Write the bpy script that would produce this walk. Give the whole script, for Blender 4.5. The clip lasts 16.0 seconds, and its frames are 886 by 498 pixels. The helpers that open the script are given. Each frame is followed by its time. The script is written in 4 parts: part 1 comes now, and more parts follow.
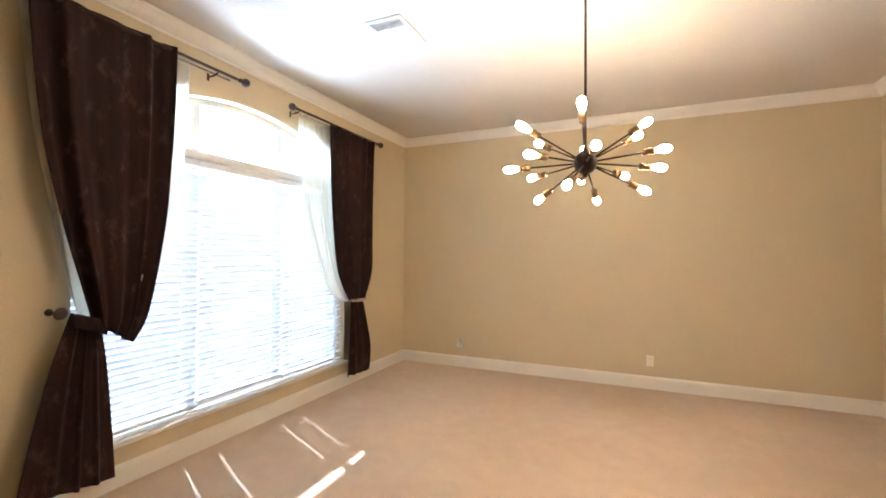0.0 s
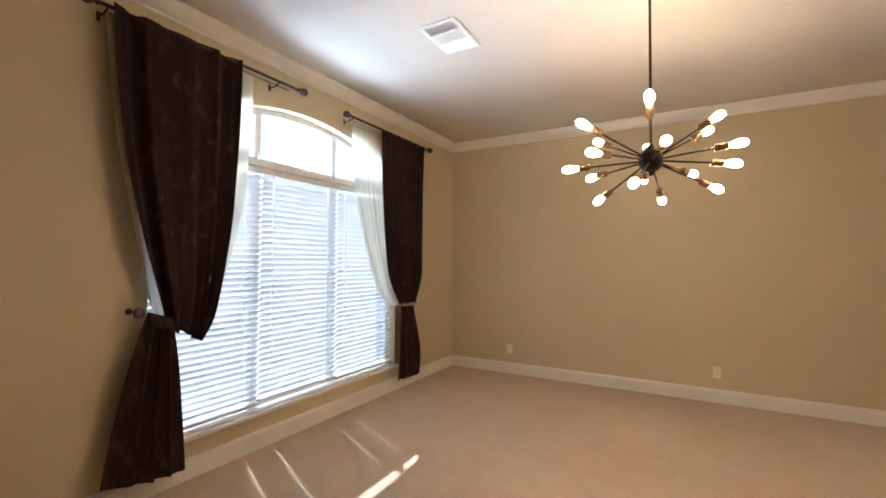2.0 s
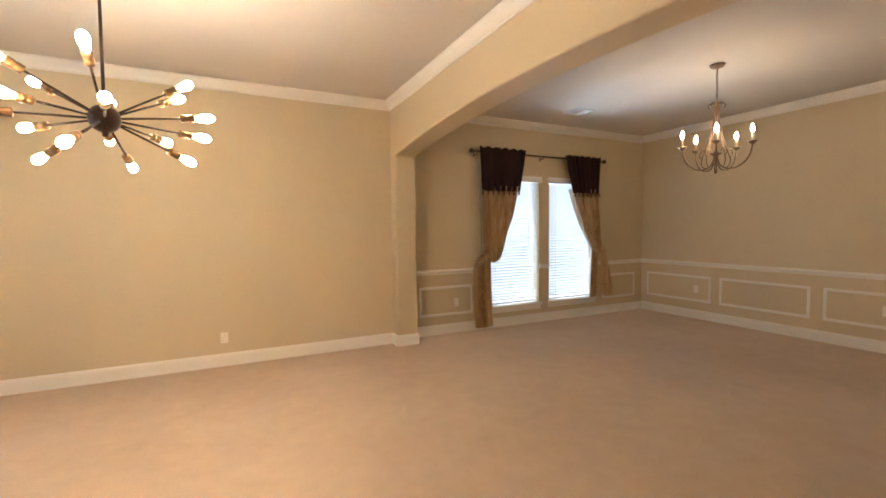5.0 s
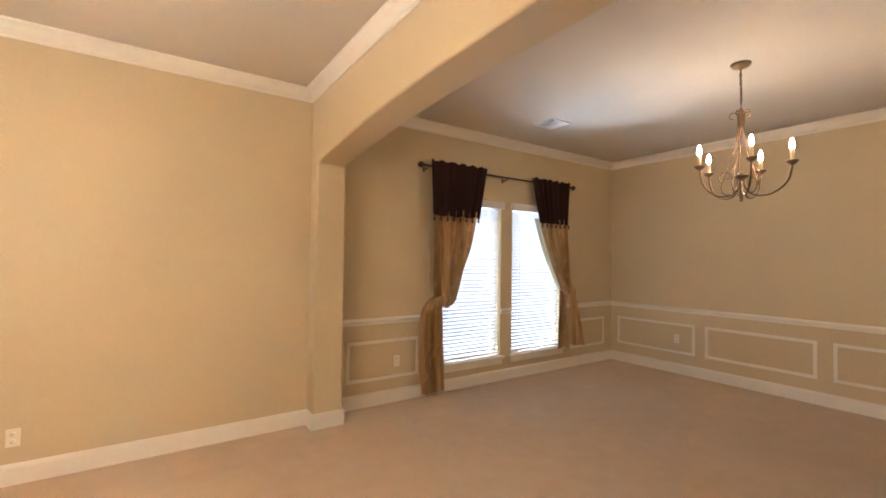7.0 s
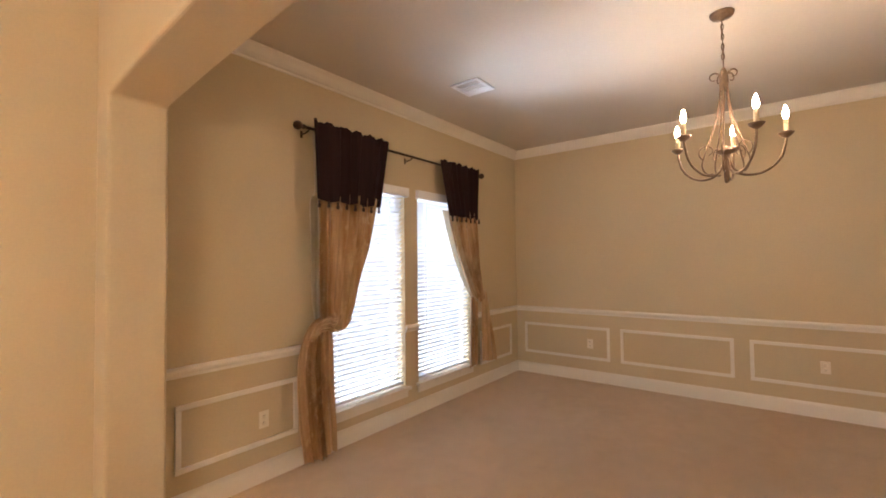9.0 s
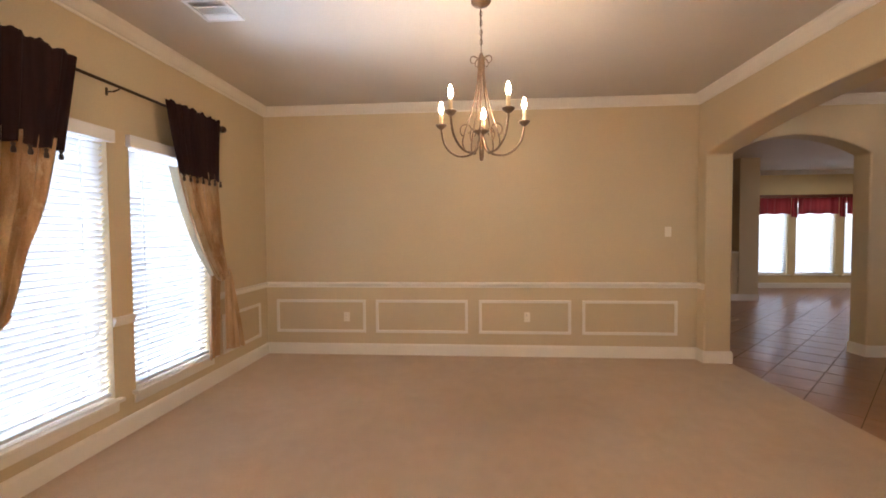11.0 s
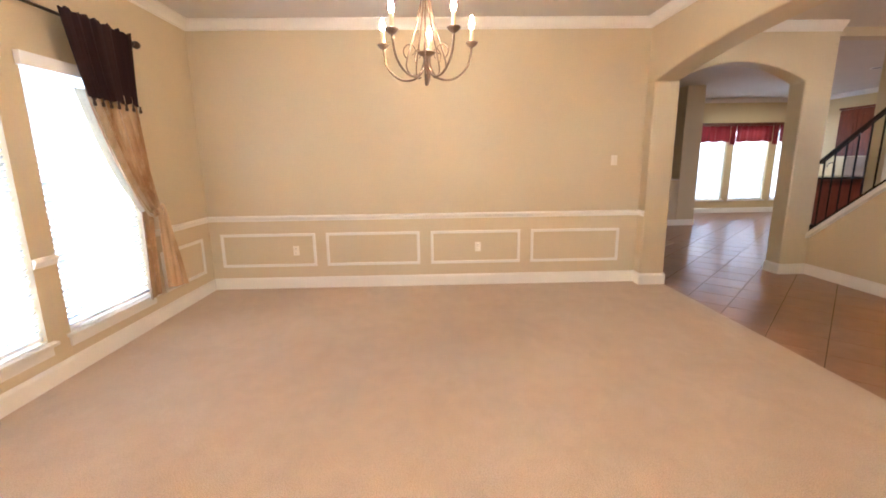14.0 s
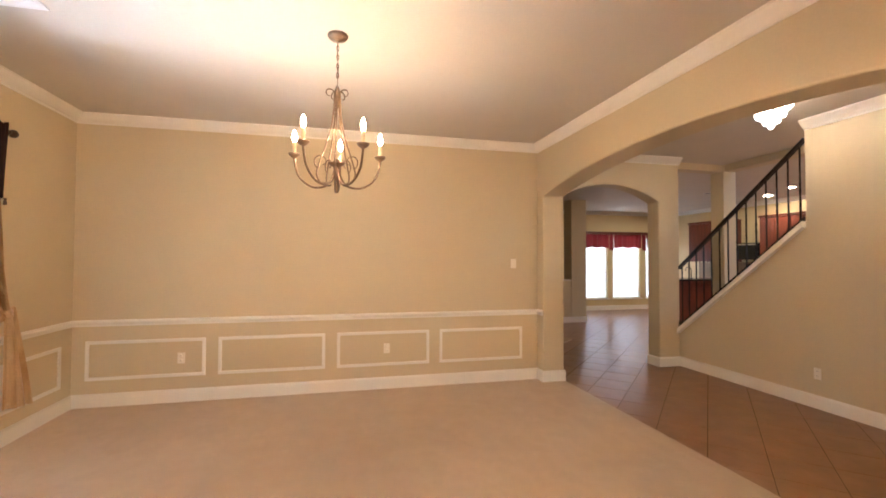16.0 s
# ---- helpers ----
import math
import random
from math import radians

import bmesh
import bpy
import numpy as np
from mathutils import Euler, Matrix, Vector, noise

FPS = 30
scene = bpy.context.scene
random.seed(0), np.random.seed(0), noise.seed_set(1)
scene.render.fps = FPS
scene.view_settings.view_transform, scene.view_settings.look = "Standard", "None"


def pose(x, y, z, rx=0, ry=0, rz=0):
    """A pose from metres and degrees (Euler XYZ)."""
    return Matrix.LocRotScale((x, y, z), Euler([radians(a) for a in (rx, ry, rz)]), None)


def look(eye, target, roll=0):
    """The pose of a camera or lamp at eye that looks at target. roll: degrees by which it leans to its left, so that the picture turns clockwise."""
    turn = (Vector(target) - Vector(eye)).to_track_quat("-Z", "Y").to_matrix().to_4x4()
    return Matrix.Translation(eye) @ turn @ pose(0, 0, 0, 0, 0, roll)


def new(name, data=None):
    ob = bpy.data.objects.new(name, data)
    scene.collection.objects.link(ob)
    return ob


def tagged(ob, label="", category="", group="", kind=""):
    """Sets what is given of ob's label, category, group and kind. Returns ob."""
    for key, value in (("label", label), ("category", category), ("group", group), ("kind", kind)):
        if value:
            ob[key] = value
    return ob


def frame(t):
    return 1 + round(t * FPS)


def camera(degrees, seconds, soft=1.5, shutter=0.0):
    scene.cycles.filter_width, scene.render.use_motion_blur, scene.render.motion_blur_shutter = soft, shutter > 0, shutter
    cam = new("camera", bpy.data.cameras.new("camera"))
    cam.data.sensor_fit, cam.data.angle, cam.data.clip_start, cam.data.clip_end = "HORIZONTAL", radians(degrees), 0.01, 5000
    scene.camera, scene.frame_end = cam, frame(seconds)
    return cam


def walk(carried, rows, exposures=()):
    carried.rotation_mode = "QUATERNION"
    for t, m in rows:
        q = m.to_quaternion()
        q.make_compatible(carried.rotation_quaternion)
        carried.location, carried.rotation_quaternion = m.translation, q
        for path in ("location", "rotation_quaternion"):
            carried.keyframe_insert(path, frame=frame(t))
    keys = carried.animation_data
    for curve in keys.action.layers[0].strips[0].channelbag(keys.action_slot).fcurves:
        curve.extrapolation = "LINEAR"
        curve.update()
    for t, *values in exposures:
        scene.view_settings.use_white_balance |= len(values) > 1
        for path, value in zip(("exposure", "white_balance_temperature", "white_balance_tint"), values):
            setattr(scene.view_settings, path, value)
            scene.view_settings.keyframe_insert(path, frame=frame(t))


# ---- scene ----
cam = camera(91.8, 16.0, soft=1.8)

PATH = [
    (0, (-0.334, 0.659, 1.442), (-1.144, 2.488, 1.471), 0.4),
    (0.5, (-0.399, 0.656, 1.433), (-1.385, 2.396, 1.457), -0.2),
    (1, (-0.427, 0.643, 1.413), (-1.553, 2.296, 1.447), 0.2),
    (1.5, (-0.416, 0.64, 1.401), (-1.565, 2.276, 1.444), 0.3),
    (2, (-0.418, 0.657, 1.422), (-1.407, 2.395, 1.478), 0.4),
    (2.5, (-0.332, 0.661, 1.434), (-0.973, 2.555, 1.497), 0.5),
    (3, (-0.265, 0.666, 1.438), (-0.496, 2.652, 1.485), -0.0),
    (3.5, (-0.202, 0.67, 1.447), (-0.122, 2.668, 1.474), -0.1),
    (4, (-0.143, 0.666, 1.468), (0.232, 2.631, 1.456), -0.8),
    (4.5, (-0.099, 0.684, 1.498), (0.604, 2.556, 1.477), -0.4),
    (5, (-0.073, 0.724, 1.445), (0.812, 2.515, 1.355), -0.6),
    (5.2, (-0.014, 0.78, 1.455), (0.902, 2.554, 1.348), -1.0),
    (7.3, (0.616, 2.134, 1.528), (1.758, 3.776, 1.588), 1.1),
    (7.5, (0.658, 2.242, 1.54), (1.809, 3.878, 1.578), 1.6),
    (8, (0.767, 2.618, 1.492), (2.076, 4.13, 1.53), 0.9),
    (8.5, (0.895, 2.919, 1.502), (2.372, 4.268, 1.486), -1.0),
    (9, (1.104, 3.156, 1.506), (2.688, 4.375, 1.567), -0.7),
    (9.5, (1.236, 3.329, 1.494), (2.991, 4.287, 1.538), 1.3),
    (10, (1.301, 3.418, 1.467), (3.231, 3.932, 1.562), -1.0),
    (10.2, (1.314, 3.43, 1.463), (3.276, 3.817, 1.509), -0.9),
    (12.3, (1.337, 3.36, 1.522), (3.322, 3.293, 1.281), 0.1),
    (12.5, (1.359, 3.352, 1.515), (3.316, 3.292, 1.106), 0.4),
    (13, (1.363, 3.347, 1.472), (3.208, 3.322, 0.699), 0.8),
    (13.5, (1.373, 3.376, 1.449), (3.221, 3.345, 0.684), 0.1),
    (14, (1.355, 3.355, 1.492), (3.315, 3.306, 1.095), -0.8),
    (14.5, (1.333, 3.368, 1.449), (3.332, 3.314, 1.44), -0.7),
    (15, (1.326, 3.373, 1.489), (3.324, 3.317, 1.547), -0.1),
    (15.5, (1.336, 3.374, 1.492), (3.328, 3.212, 1.55), 0.2),
    (16, (1.326, 3.332, 1.531), (3.272, 2.873, 1.581), 0.2),
]
EXPOSURE = [(0.0, 1.20, 4870, 8), (1.0, 0.80, 4930, 9), (2.5, 0.49, 5190, 10), (3.5, 0.82, 5440, 9), (4.5, 1.27, 5250, 9), (5.0, 1.37, 5210, 9), (7.5, 1.57, 5410, 13), (9.0, 1.63, 5490, 16),
            (10.2, 1.62, 5500, 16), (12.5, 2.54, 4870, 12), (14.0, 2.74, 4900, 12), (15.3, 2.54, 5220, 14), (16.0, 2.39, 5480, 15)]
walk(cam, [(t, look(eye, target, roll)) for t, eye, target, roll in PATH], EXPOSURE)

# ---- world, sun and large lights ----
world = bpy.data.worlds.new("world")
scene.world = world
world.use_nodes = True
_nt = world.node_tree
_nt.nodes.clear()
_sky = _nt.nodes.new("ShaderNodeTexSky")
_sky.sky_type = "NISHITA"
_sky.sun_disc = False
_sky.sun_elevation = radians(61)
_sky.sun_rotation = radians(-65)
_bg = _nt.nodes.new("ShaderNodeBackground")
_bg.inputs[1].default_value = 0.12
_wo = _nt.nodes.new("ShaderNodeOutputWorld")
_nt.links.new(_sky.outputs[0], _bg.inputs[0])
_nt.links.new(_bg.outputs[0], _wo.inputs[0])

_sun = bpy.data.lights.new("sun", "SUN")
_sun.energy, _sun.angle, _sun.color = 5.0, radians(0.5), (1.0, 0.98, 0.94)
sun = new("sun", _sun)
sun.matrix_world = look((0, 0, 0), (0.505, -0.237, -1.0))


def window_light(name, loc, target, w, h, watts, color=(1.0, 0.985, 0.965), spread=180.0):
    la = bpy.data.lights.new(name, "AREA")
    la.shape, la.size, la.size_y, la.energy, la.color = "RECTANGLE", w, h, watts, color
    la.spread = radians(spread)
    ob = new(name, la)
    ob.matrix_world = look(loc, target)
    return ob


# living room window: bright distance at eye level, open sky higher up
window_light("sky_light", (-4.25, 3.29, 1.50), (0, 3.29, 1.50), 4.4, 3.0, 20.0)
window_light("sky_light", (-5.3, 3.29, 3.0), (-3.3, 3.29, 1.4), 4.5, 2.0, 16.0, (0.92, 0.965, 1.0))
# added lamp low outside, standing in for light off the sunlit paving
window_light("paving_fill", (-4.55, 3.29, 0.0), (-3.24, 3.29, 1.25), 3.0, 1.6, 19.0, (0.82, 0.93, 1.0), 55.0)
# added strip lamp outside the unshaded arched transom, aimed up to brighten the ceiling
window_light("transom_fill", (-3.75, 3.29, 2.12), (-3.45, 3.29, 3.07), 2.3, 0.3, 28.0, (0.82, 0.93, 1.0))
# dining room windows
window_light("sky_light", (4.29, 7.05, 1.40), (4.29, 0, 1.40), 4.0, 2.8, 10.5)
window_light("sky_light", (4.29, 8.1, 3.0), (4.29, 6.05, 1.3), 4.2, 2.0, 10.0, (0.92, 0.965, 1.0))
# added upward lamp in place of paving bounce, narrow so it lights the ceiling
window_light("paving_fill", (4.29, 7.05, 0.0), (4.29, 6.0, 1.35), 2.6, 1.4, 10.0, (0.82, 0.93, 1.0), 62.0)
# breakfast room windows
window_light("sky_light", (14.1, -5.4, 1.40), (0, -5.4, 1.40), 5.0, 2.8, 10.0, (1.0, 0.98, 0.95))
window_light("sky_light", (15.5, -5.4, 3.0), (13.4, -5.4, 1.3), 5.2, 2.0, 140.0, (1.0, 0.96, 0.90))

# ---- materials ----
def nodes(name):
    m = bpy.data.materials.new(name)
    m.use_nodes = True
    nt = m.node_tree
    b = nt.nodes["Principled BSDF"]
    return m, nt, b


def noise_tex(nt, scale, detail=3.0, rough=0.55, coord="Object", stretch=None):
    tc = nt.nodes.new("ShaderNodeTexCoord")
    out = tc.outputs[coord]
    if stretch:
        mp = nt.nodes.new("ShaderNodeMapping")
        mp.inputs["Scale"].default_value = stretch
        nt.links.new(out, mp.inputs[0])
        out = mp.outputs[0]
    n = nt.nodes.new("ShaderNodeTexNoise")
    n.inputs["Scale"].default_value = scale
    n.inputs["Detail"].default_value = detail
    n.inputs["Roughness"].default_value = rough
    nt.links.new(out, n.inputs["Vector"])
    return n.outputs["Fac"]


def ramp(nt, fac, c0, c1, p0=0.3, p1=0.7):
    r = nt.nodes.new("ShaderNodeValToRGB")
    r.color_ramp.elements[0].position, r.color_ramp.elements[0].color = p0, (*c0, 1)
    r.color_ramp.elements[1].position, r.color_ramp.elements[1].color = p1, (*c1, 1)
    nt.links.new(fac, r.inputs[0])
    return r.outputs[0]


def mix(nt, fac, a, b, mode="MIX"):
    m = nt.nodes.new("ShaderNodeMix")
    m.data_type, m.blend_type = "RGBA", mode
    if isinstance(fac, float):
        m.inputs[0].default_value = fac
    else:
        nt.links.new(fac, m.inputs[0])
    nt.links.new(a, m.inputs[6])
    nt.links.new(b, m.inputs[7])
    return m.outputs[2]


def bump(nt, b, fac, strength=0.2, dist=0.01):
    bp = nt.nodes.new("ShaderNodeBump")
    bp.inputs["Strength"].default_value, bp.inputs["Distance"].default_value = strength, dist
    nt.links.new(fac, bp.inputs["Height"])
    nt.links.new(bp.outputs[0], b.inputs["Normal"])


def tone(c, k):
    return tuple(min(1.0, v * k) for v in c)


def surface(name, color, rough=0.6, var=0.08, big=1.3, fine=60.0, relief=0.15, depth=0.002, metal=0.0, stretch=None, spec=0.5):
    m, nt, b = nodes(name)
    a = ramp(nt, noise_tex(nt, big, 4.0, stretch=stretch), tone(color, 1 - var), tone(color, 1 + var))
    f = noise_tex(nt, fine, 3.0, stretch=stretch)
    c = ramp(nt, f, (1 - var,) * 3, (1 + var * 0.3,) * 3)
    nt.links.new(mix(nt, 1.0, a, c, "MULTIPLY"), b.inputs["Base Color"])
    b.inputs["Roughness"].default_value = rough
    b.inputs["Metallic"].default_value = metal
    b.inputs["Specular IOR Level"].default_value = spec
    bump(nt, b, f, relief, depth)
    return m


PAINT = surface("tan_wall_paint", (0.60, 0.50, 0.32), 0.55, 0.035, 0.9, 75.0, 0.12, 0.003, spec=0.35)
PAINT_FAR = surface("yellow_wall_paint", (0.62, 0.50, 0.27), 0.6, 0.03, 0.9, 70.0, 0.2, 0.003)
CEIL = surface("ceiling_paint", (0.63, 0.58, 0.50), 0.8, 0.03, 1.1, 55.0, 0.3, 0.004, spec=0.2)
TRIM = surface("white_trim_paint", (0.80, 0.76, 0.68), 0.4, 0.02, 2.0, 40.0, 0.05, 0.001)
VINYL = surface("white_vinyl", (0.82, 0.82, 0.80), 0.4, 0.015, 2.0, 40.0, 0.03, 0.001)
PLATE = surface("ivory_plastic_plate", (0.80, 0.74, 0.62), 0.35, 0.02, 3.0, 30.0, 0.02, 0.001)
BRONZE = surface("oil_rubbed_bronze", (0.055, 0.034, 0.024), 0.42, 0.25, 6.0, 90.0, 0.15, 0.001, metal=0.75)
SOCKET = surface("aged_brass_socket", (0.20, 0.125, 0.055), 0.38, 0.2, 8.0, 60.0, 0.1, 0.001, metal=0.85)
IRON = surface("black_wrought_iron", (0.018, 0.015, 0.014), 0.5, 0.25, 8.0, 80.0, 0.2, 0.001, metal=0.5)
PEWTER = surface("antique_bronze_finish", (0.20, 0.135, 0.085), 0.42, 0.25, 9.0, 90.0, 0.2, 0.001, metal=0.7)
CANDLE = surface("ivory_candle_sleeve", (0.82, 0.68, 0.42), 0.5, 0.05, 8.0, 40.0, 0.1, 0.001)
WOODKNOB = surface("dark_wood_finial", (0.05, 0.024, 0.014), 0.4, 0.25, 12.0, 60.0, 0.1, 0.001)
CHROME = surface("brushed_nickel", (0.62, 0.60, 0.57), 0.25, 0.05, 8.0, 60.0, 0.05, 0.001, metal=1.0)
CABINET = surface("red_brown_cabinet_wood", (0.125, 0.03, 0.014), 0.35, 0.3, 2.0, 30.0, 0.1, 0.001, stretch=(6, 6, 1))
GRANITE = surface("dark_granite", (0.045, 0.04, 0.038), 0.15, 0.5, 30.0, 160.0, 0.02, 0.001)
BACKSPLASH = surface("beige_backsplash", (0.27, 0.17, 0.09), 0.4, 0.1, 3.0, 20.0, 0.1, 0.001)
APPLIANCE = surface("black_appliance", (0.012, 0.012, 0.013), 0.15, 0.1, 4.0, 40.0, 0.02, 0.001)
GROUT = surface("grout", (0.165, 0.105, 0.066), 0.9, 0.15, 6.0, 120.0, 0.3, 0.002)
SLAB = surface("pale_concrete", (0.24, 0.23, 0.21), 0.9, 0.1, 0.6, 40.0, 0.3, 0.004)
BRICKWALL = surface("neighbour_brick", (0.33, 0.22, 0.17), 0.9, 0.2, 3.0, 30.0, 0.4, 0.006)
SOFFIT = surface("soffit_paint", (0.72, 0.68, 0.60), 0.7, 0.03, 2.0, 40.0, 0.05, 0.001)


def carpet_material():
    m, nt, b = nodes("beige_carpet")
    big = ramp(nt, noise_tex(nt, 0.55, 5.0, 0.6), (0.61, 0.475, 0.345), (0.69, 0.55, 0.41), 0.38, 0.62)
    mid = ramp(nt, noise_tex(nt, 7.0, 4.0, 0.65), (0.93, 0.92, 0.91), (1.0, 1.0, 1.0), 0.35, 0.65)
    f = noise_tex(nt, 160.0, 3.0, 0.75)
    fine = ramp(nt, f, (0.72, 0.70, 0.67), (1.03, 1.03, 1.03), 0.36, 0.60)
    c = mix(nt, 1.0, mix(nt, 1.0, big, mid, "MULTIPLY"), fine, "MULTIPLY")
    nt.links.new(c, b.inputs["Base Color"])
    b.inputs["Roughness"].default_value = 0.95
    b.inputs["Specular IOR Level"].default_value = 0.1
    b.inputs["Sheen Weight"].default_value = 0.1
    bump(nt, b, f, 0.55, 0.006)
    return m


def tile_material():
    m, nt, b = nodes("glazed_brown_floor_tile")
    info = nt.nodes.new("ShaderNodeObjectInfo")
    per = ramp(nt, info.outputs["Random"], (0.29, 0.15, 0.072), (0.37, 0.205, 0.105), 0.0, 1.0)
    cl = ramp(nt, noise_tex(nt, 5.0, 5.0, 0.6), (0.80, 0.78, 0.76), (1.08, 1.06, 1.04))
    nt.links.new(mix(nt, 1.0, per, cl, "MULTIPLY"), b.inputs["Base Color"])
    b.inputs["Roughness"].default_value = 0.30
    bump(nt, b, noise_tex(nt, 18.0, 3.0), 0.12, 0.003)
    return m


def cloth_material(name, c0, c1, rough=0.7, weave=420.0, sheen=0.2, motif_sheen=None, translucent=0.0, streak=6.0):
    m, nt, b = nodes(name)
    base = ramp(nt, noise_tex(nt, streak, 4.0, stretch=(3, 3, 0.22)), c0, c1, 0.35, 0.68)
    w = noise_tex(nt, weave, 2.0, stretch=(1, 1, 0.35))
    col = mix(nt, 1.0, base, ramp(nt, w, (0.78, 0.78, 0.78), (1.05, 1.05, 1.05)), "MULTIPLY")
    if motif_sheen:
        v = noise_tex(nt, 11.0, 6.0, 0.7, stretch=(1, 1, 0.6))
        k = ramp(nt, v, (0, 0, 0), (1, 1, 1), 0.55, 0.72)
        rgb = nt.nodes.new("ShaderNodeRGB")
        rgb.outputs[0].default_value = (*motif_sheen, 1)
        col = mix(nt, k, col, rgb.outputs[0])
        inv = nt.nodes.new("ShaderNodeMapRange")
        inv.inputs["To Min"].default_value, inv.inputs["To Max"].default_value = rough, rough * 0.55
        nt.links.new(k, inv.inputs["Value"])
        nt.links.new(inv.outputs[0], b.inputs["Roughness"])
    else:
        b.inputs["Roughness"].default_value = rough
    nt.links.new(col, b.inputs["Base Color"])
    b.inputs["Sheen Weight"].default_value = sheen
    b.inputs["Specular IOR Level"].default_value = 0.2
    bump(nt, b, w, 0.25, 0.002)
    if translucent > 0:
        tr = nt.nodes.new("ShaderNodeBsdfTranslucent")
        nt.links.new(col, tr.inputs[0])
        mx = nt.nodes.new("ShaderNodeMixShader")
        mx.inputs[0].default_value = translucent
        nt.links.new(b.outputs[0], mx.inputs[1])
        nt.links.new(tr.outputs[0], mx.inputs[2])
        nt.links.new(mx.outputs[0], nt.nodes["Material Output"].inputs[0])
    return m


CARPET = carpet_material()
TILE = tile_material()
# paler patches are embroidery with its sheen put into the colour
DARKCLOTH = cloth_material("dark_brown_embroidered_cloth", (0.016, 0.0062, 0.0045), (0.028, 0.0112, 0.008), 0.8, 380.0, 0.0, motif_sheen=(0.060, 0.032, 0.023))
BANDCLOTH = cloth_material("dark_brown_band_cloth", (0.016, 0.005, 0.005), (0.026, 0.009, 0.008), 0.8, 380.0, 0.0)
# dark streaks and pale patches put fold shade, satin sheen and backlight into the colour
GOLDCLOTH = cloth_material("gold_tan_silk_cloth", (0.36, 0.195, 0.08), (0.74, 0.53, 0.30), 0.36, 300.0, 0.15, motif_sheen=(0.70, 0.54, 0.34), translucent=0.18, streak=3.2)
GOLDCLOTH.node_tree.nodes["Principled BSDF"].inputs["Metallic"].default_value = 0.25
FACING = cloth_material("pale_gold_satin_cloth", (0.56, 0.43, 0.25), (0.76, 0.62, 0.41), 0.32, 300.0, 0.2, translucent=0.25)
FACING.node_tree.nodes["Principled BSDF"].inputs["Metallic"].default_value = 0.3
LINING = cloth_material("ivory_lining_cloth", (0.72, 0.66, 0.54), (0.78, 0.72, 0.60), 0.7, 300.0, 0.1, translucent=0.6)
SHEER = cloth_material("ivory_sheer_cloth", (0.86, 0.82, 0.72), (0.92, 0.89, 0.80), 0.8, 300.0, 0.1, translucent=0.75)
REDCLOTH = cloth_material("dark_red_valance_cloth", (0.20, 0.018, 0.022), (0.27, 0.03, 0.034), 0.7, 300.0, 0.2, translucent=0.15)


def slat_material():
    m, nt, b = nodes("white_faux_wood_slat")
    b.inputs["Base Color"].default_value = (0.83, 0.83, 0.83, 1)
    b.inputs["Roughness"].default_value = 0.4
    bump(nt, b, noise_tex(nt, 40.0, 2.0, stretch=(1, 0.1, 1)), 0.05, 0.001)
    return m


SLAT = slat_material()


def glass_material():
    m, nt, b = nodes("window_glass")
    b.inputs["Base Color"].default_value = (0.97, 0.99, 0.98, 1)
    b.inputs["Roughness"].default_value = 0.02
    b.inputs["Transmission Weight"].default_value = 1.0
    b.inputs["IOR"].default_value = 1.05
    return m


GLASS = glass_material()


def glow_material(name, color, strength, base=None):
    m, nt, b = nodes(name)
    b.inputs["Base Color"].default_value = (*color, 1)
    b.inputs["Emission Color"].default_value = (*color, 1)
    b.inputs["Emission Strength"].default_value = strength
    if base:
        # amber and dimmer towards the screw base, where there is no filament
        tc = nt.nodes.new("ShaderNodeTexCoord")
        sp = nt.nodes.new("ShaderNodeSeparateXYZ")
        nt.links.new(tc.outputs["Object"], sp.inputs[0])
        mr = nt.nodes.new("ShaderNodeMapRange")
        mr.inputs["From Min"].default_value, mr.inputs["From Max"].default_value = base[1], base[2]
        mr.inputs["To Min"].default_value, mr.inputs["To Max"].default_value = 0.0, 1.0
        nt.links.new(sp.outputs["Z"], mr.inputs["Value"])
        nt.links.new(ramp(nt, mr.outputs[0], base[0], color, 0.0, 1.0), b.inputs["Emission Color"])
        st = nt.nodes.new("ShaderNodeMapRange")
        st.inputs["To Min"].default_value, st.inputs["To Max"].default_value = strength * 0.01, strength
        nt.links.new(mr.outputs[0], st.inputs["Value"])
        nt.links.new(st.outputs[0], b.inputs["Emission Strength"])
    return m


BULB = glow_material("lit_edison_bulb_glass", (1.0, 0.67, 0.35), 135.0, base=((1.0, 0.55, 0.18), 0.378, 0.438))
FLAME = glow_material("lit_candle_bulb_glass", (1.0, 0.67, 0.35), 150.0)
CRYSTALBULB = glow_material("lit_small_bulb_glass", (1.0, 0.78, 0.52), 270.0)
# the drops emit a little themselves, in place of scattered bulb light
CRYSTAL_GLOW = glow_material("glowing_cut_crystal_glass", (1.0, 0.88, 0.70), 2.0)
SPOT = glow_material("lit_recessed_lens", (1.0, 0.80, 0.52), 150.0)

# ---- mesh helpers ----
def box(bm, x0, y0, z0, x1, y1, z1, bev=0.0):
    r = bmesh.ops.create_cube(bm, size=1.0, matrix=Matrix.LocRotScale(((x0 + x1) / 2, (y0 + y1) / 2, (z0 + z1) / 2), None, (abs(x1 - x0), abs(y1 - y0), abs(z1 - z0))))
    if bev > 0:
        es = {e for v in r["verts"] for e in v.link_edges}
        bmesh.ops.bevel(bm, geom=list(es), offset=bev, segments=2, affect="EDGES", profile=0.6)
    return bm


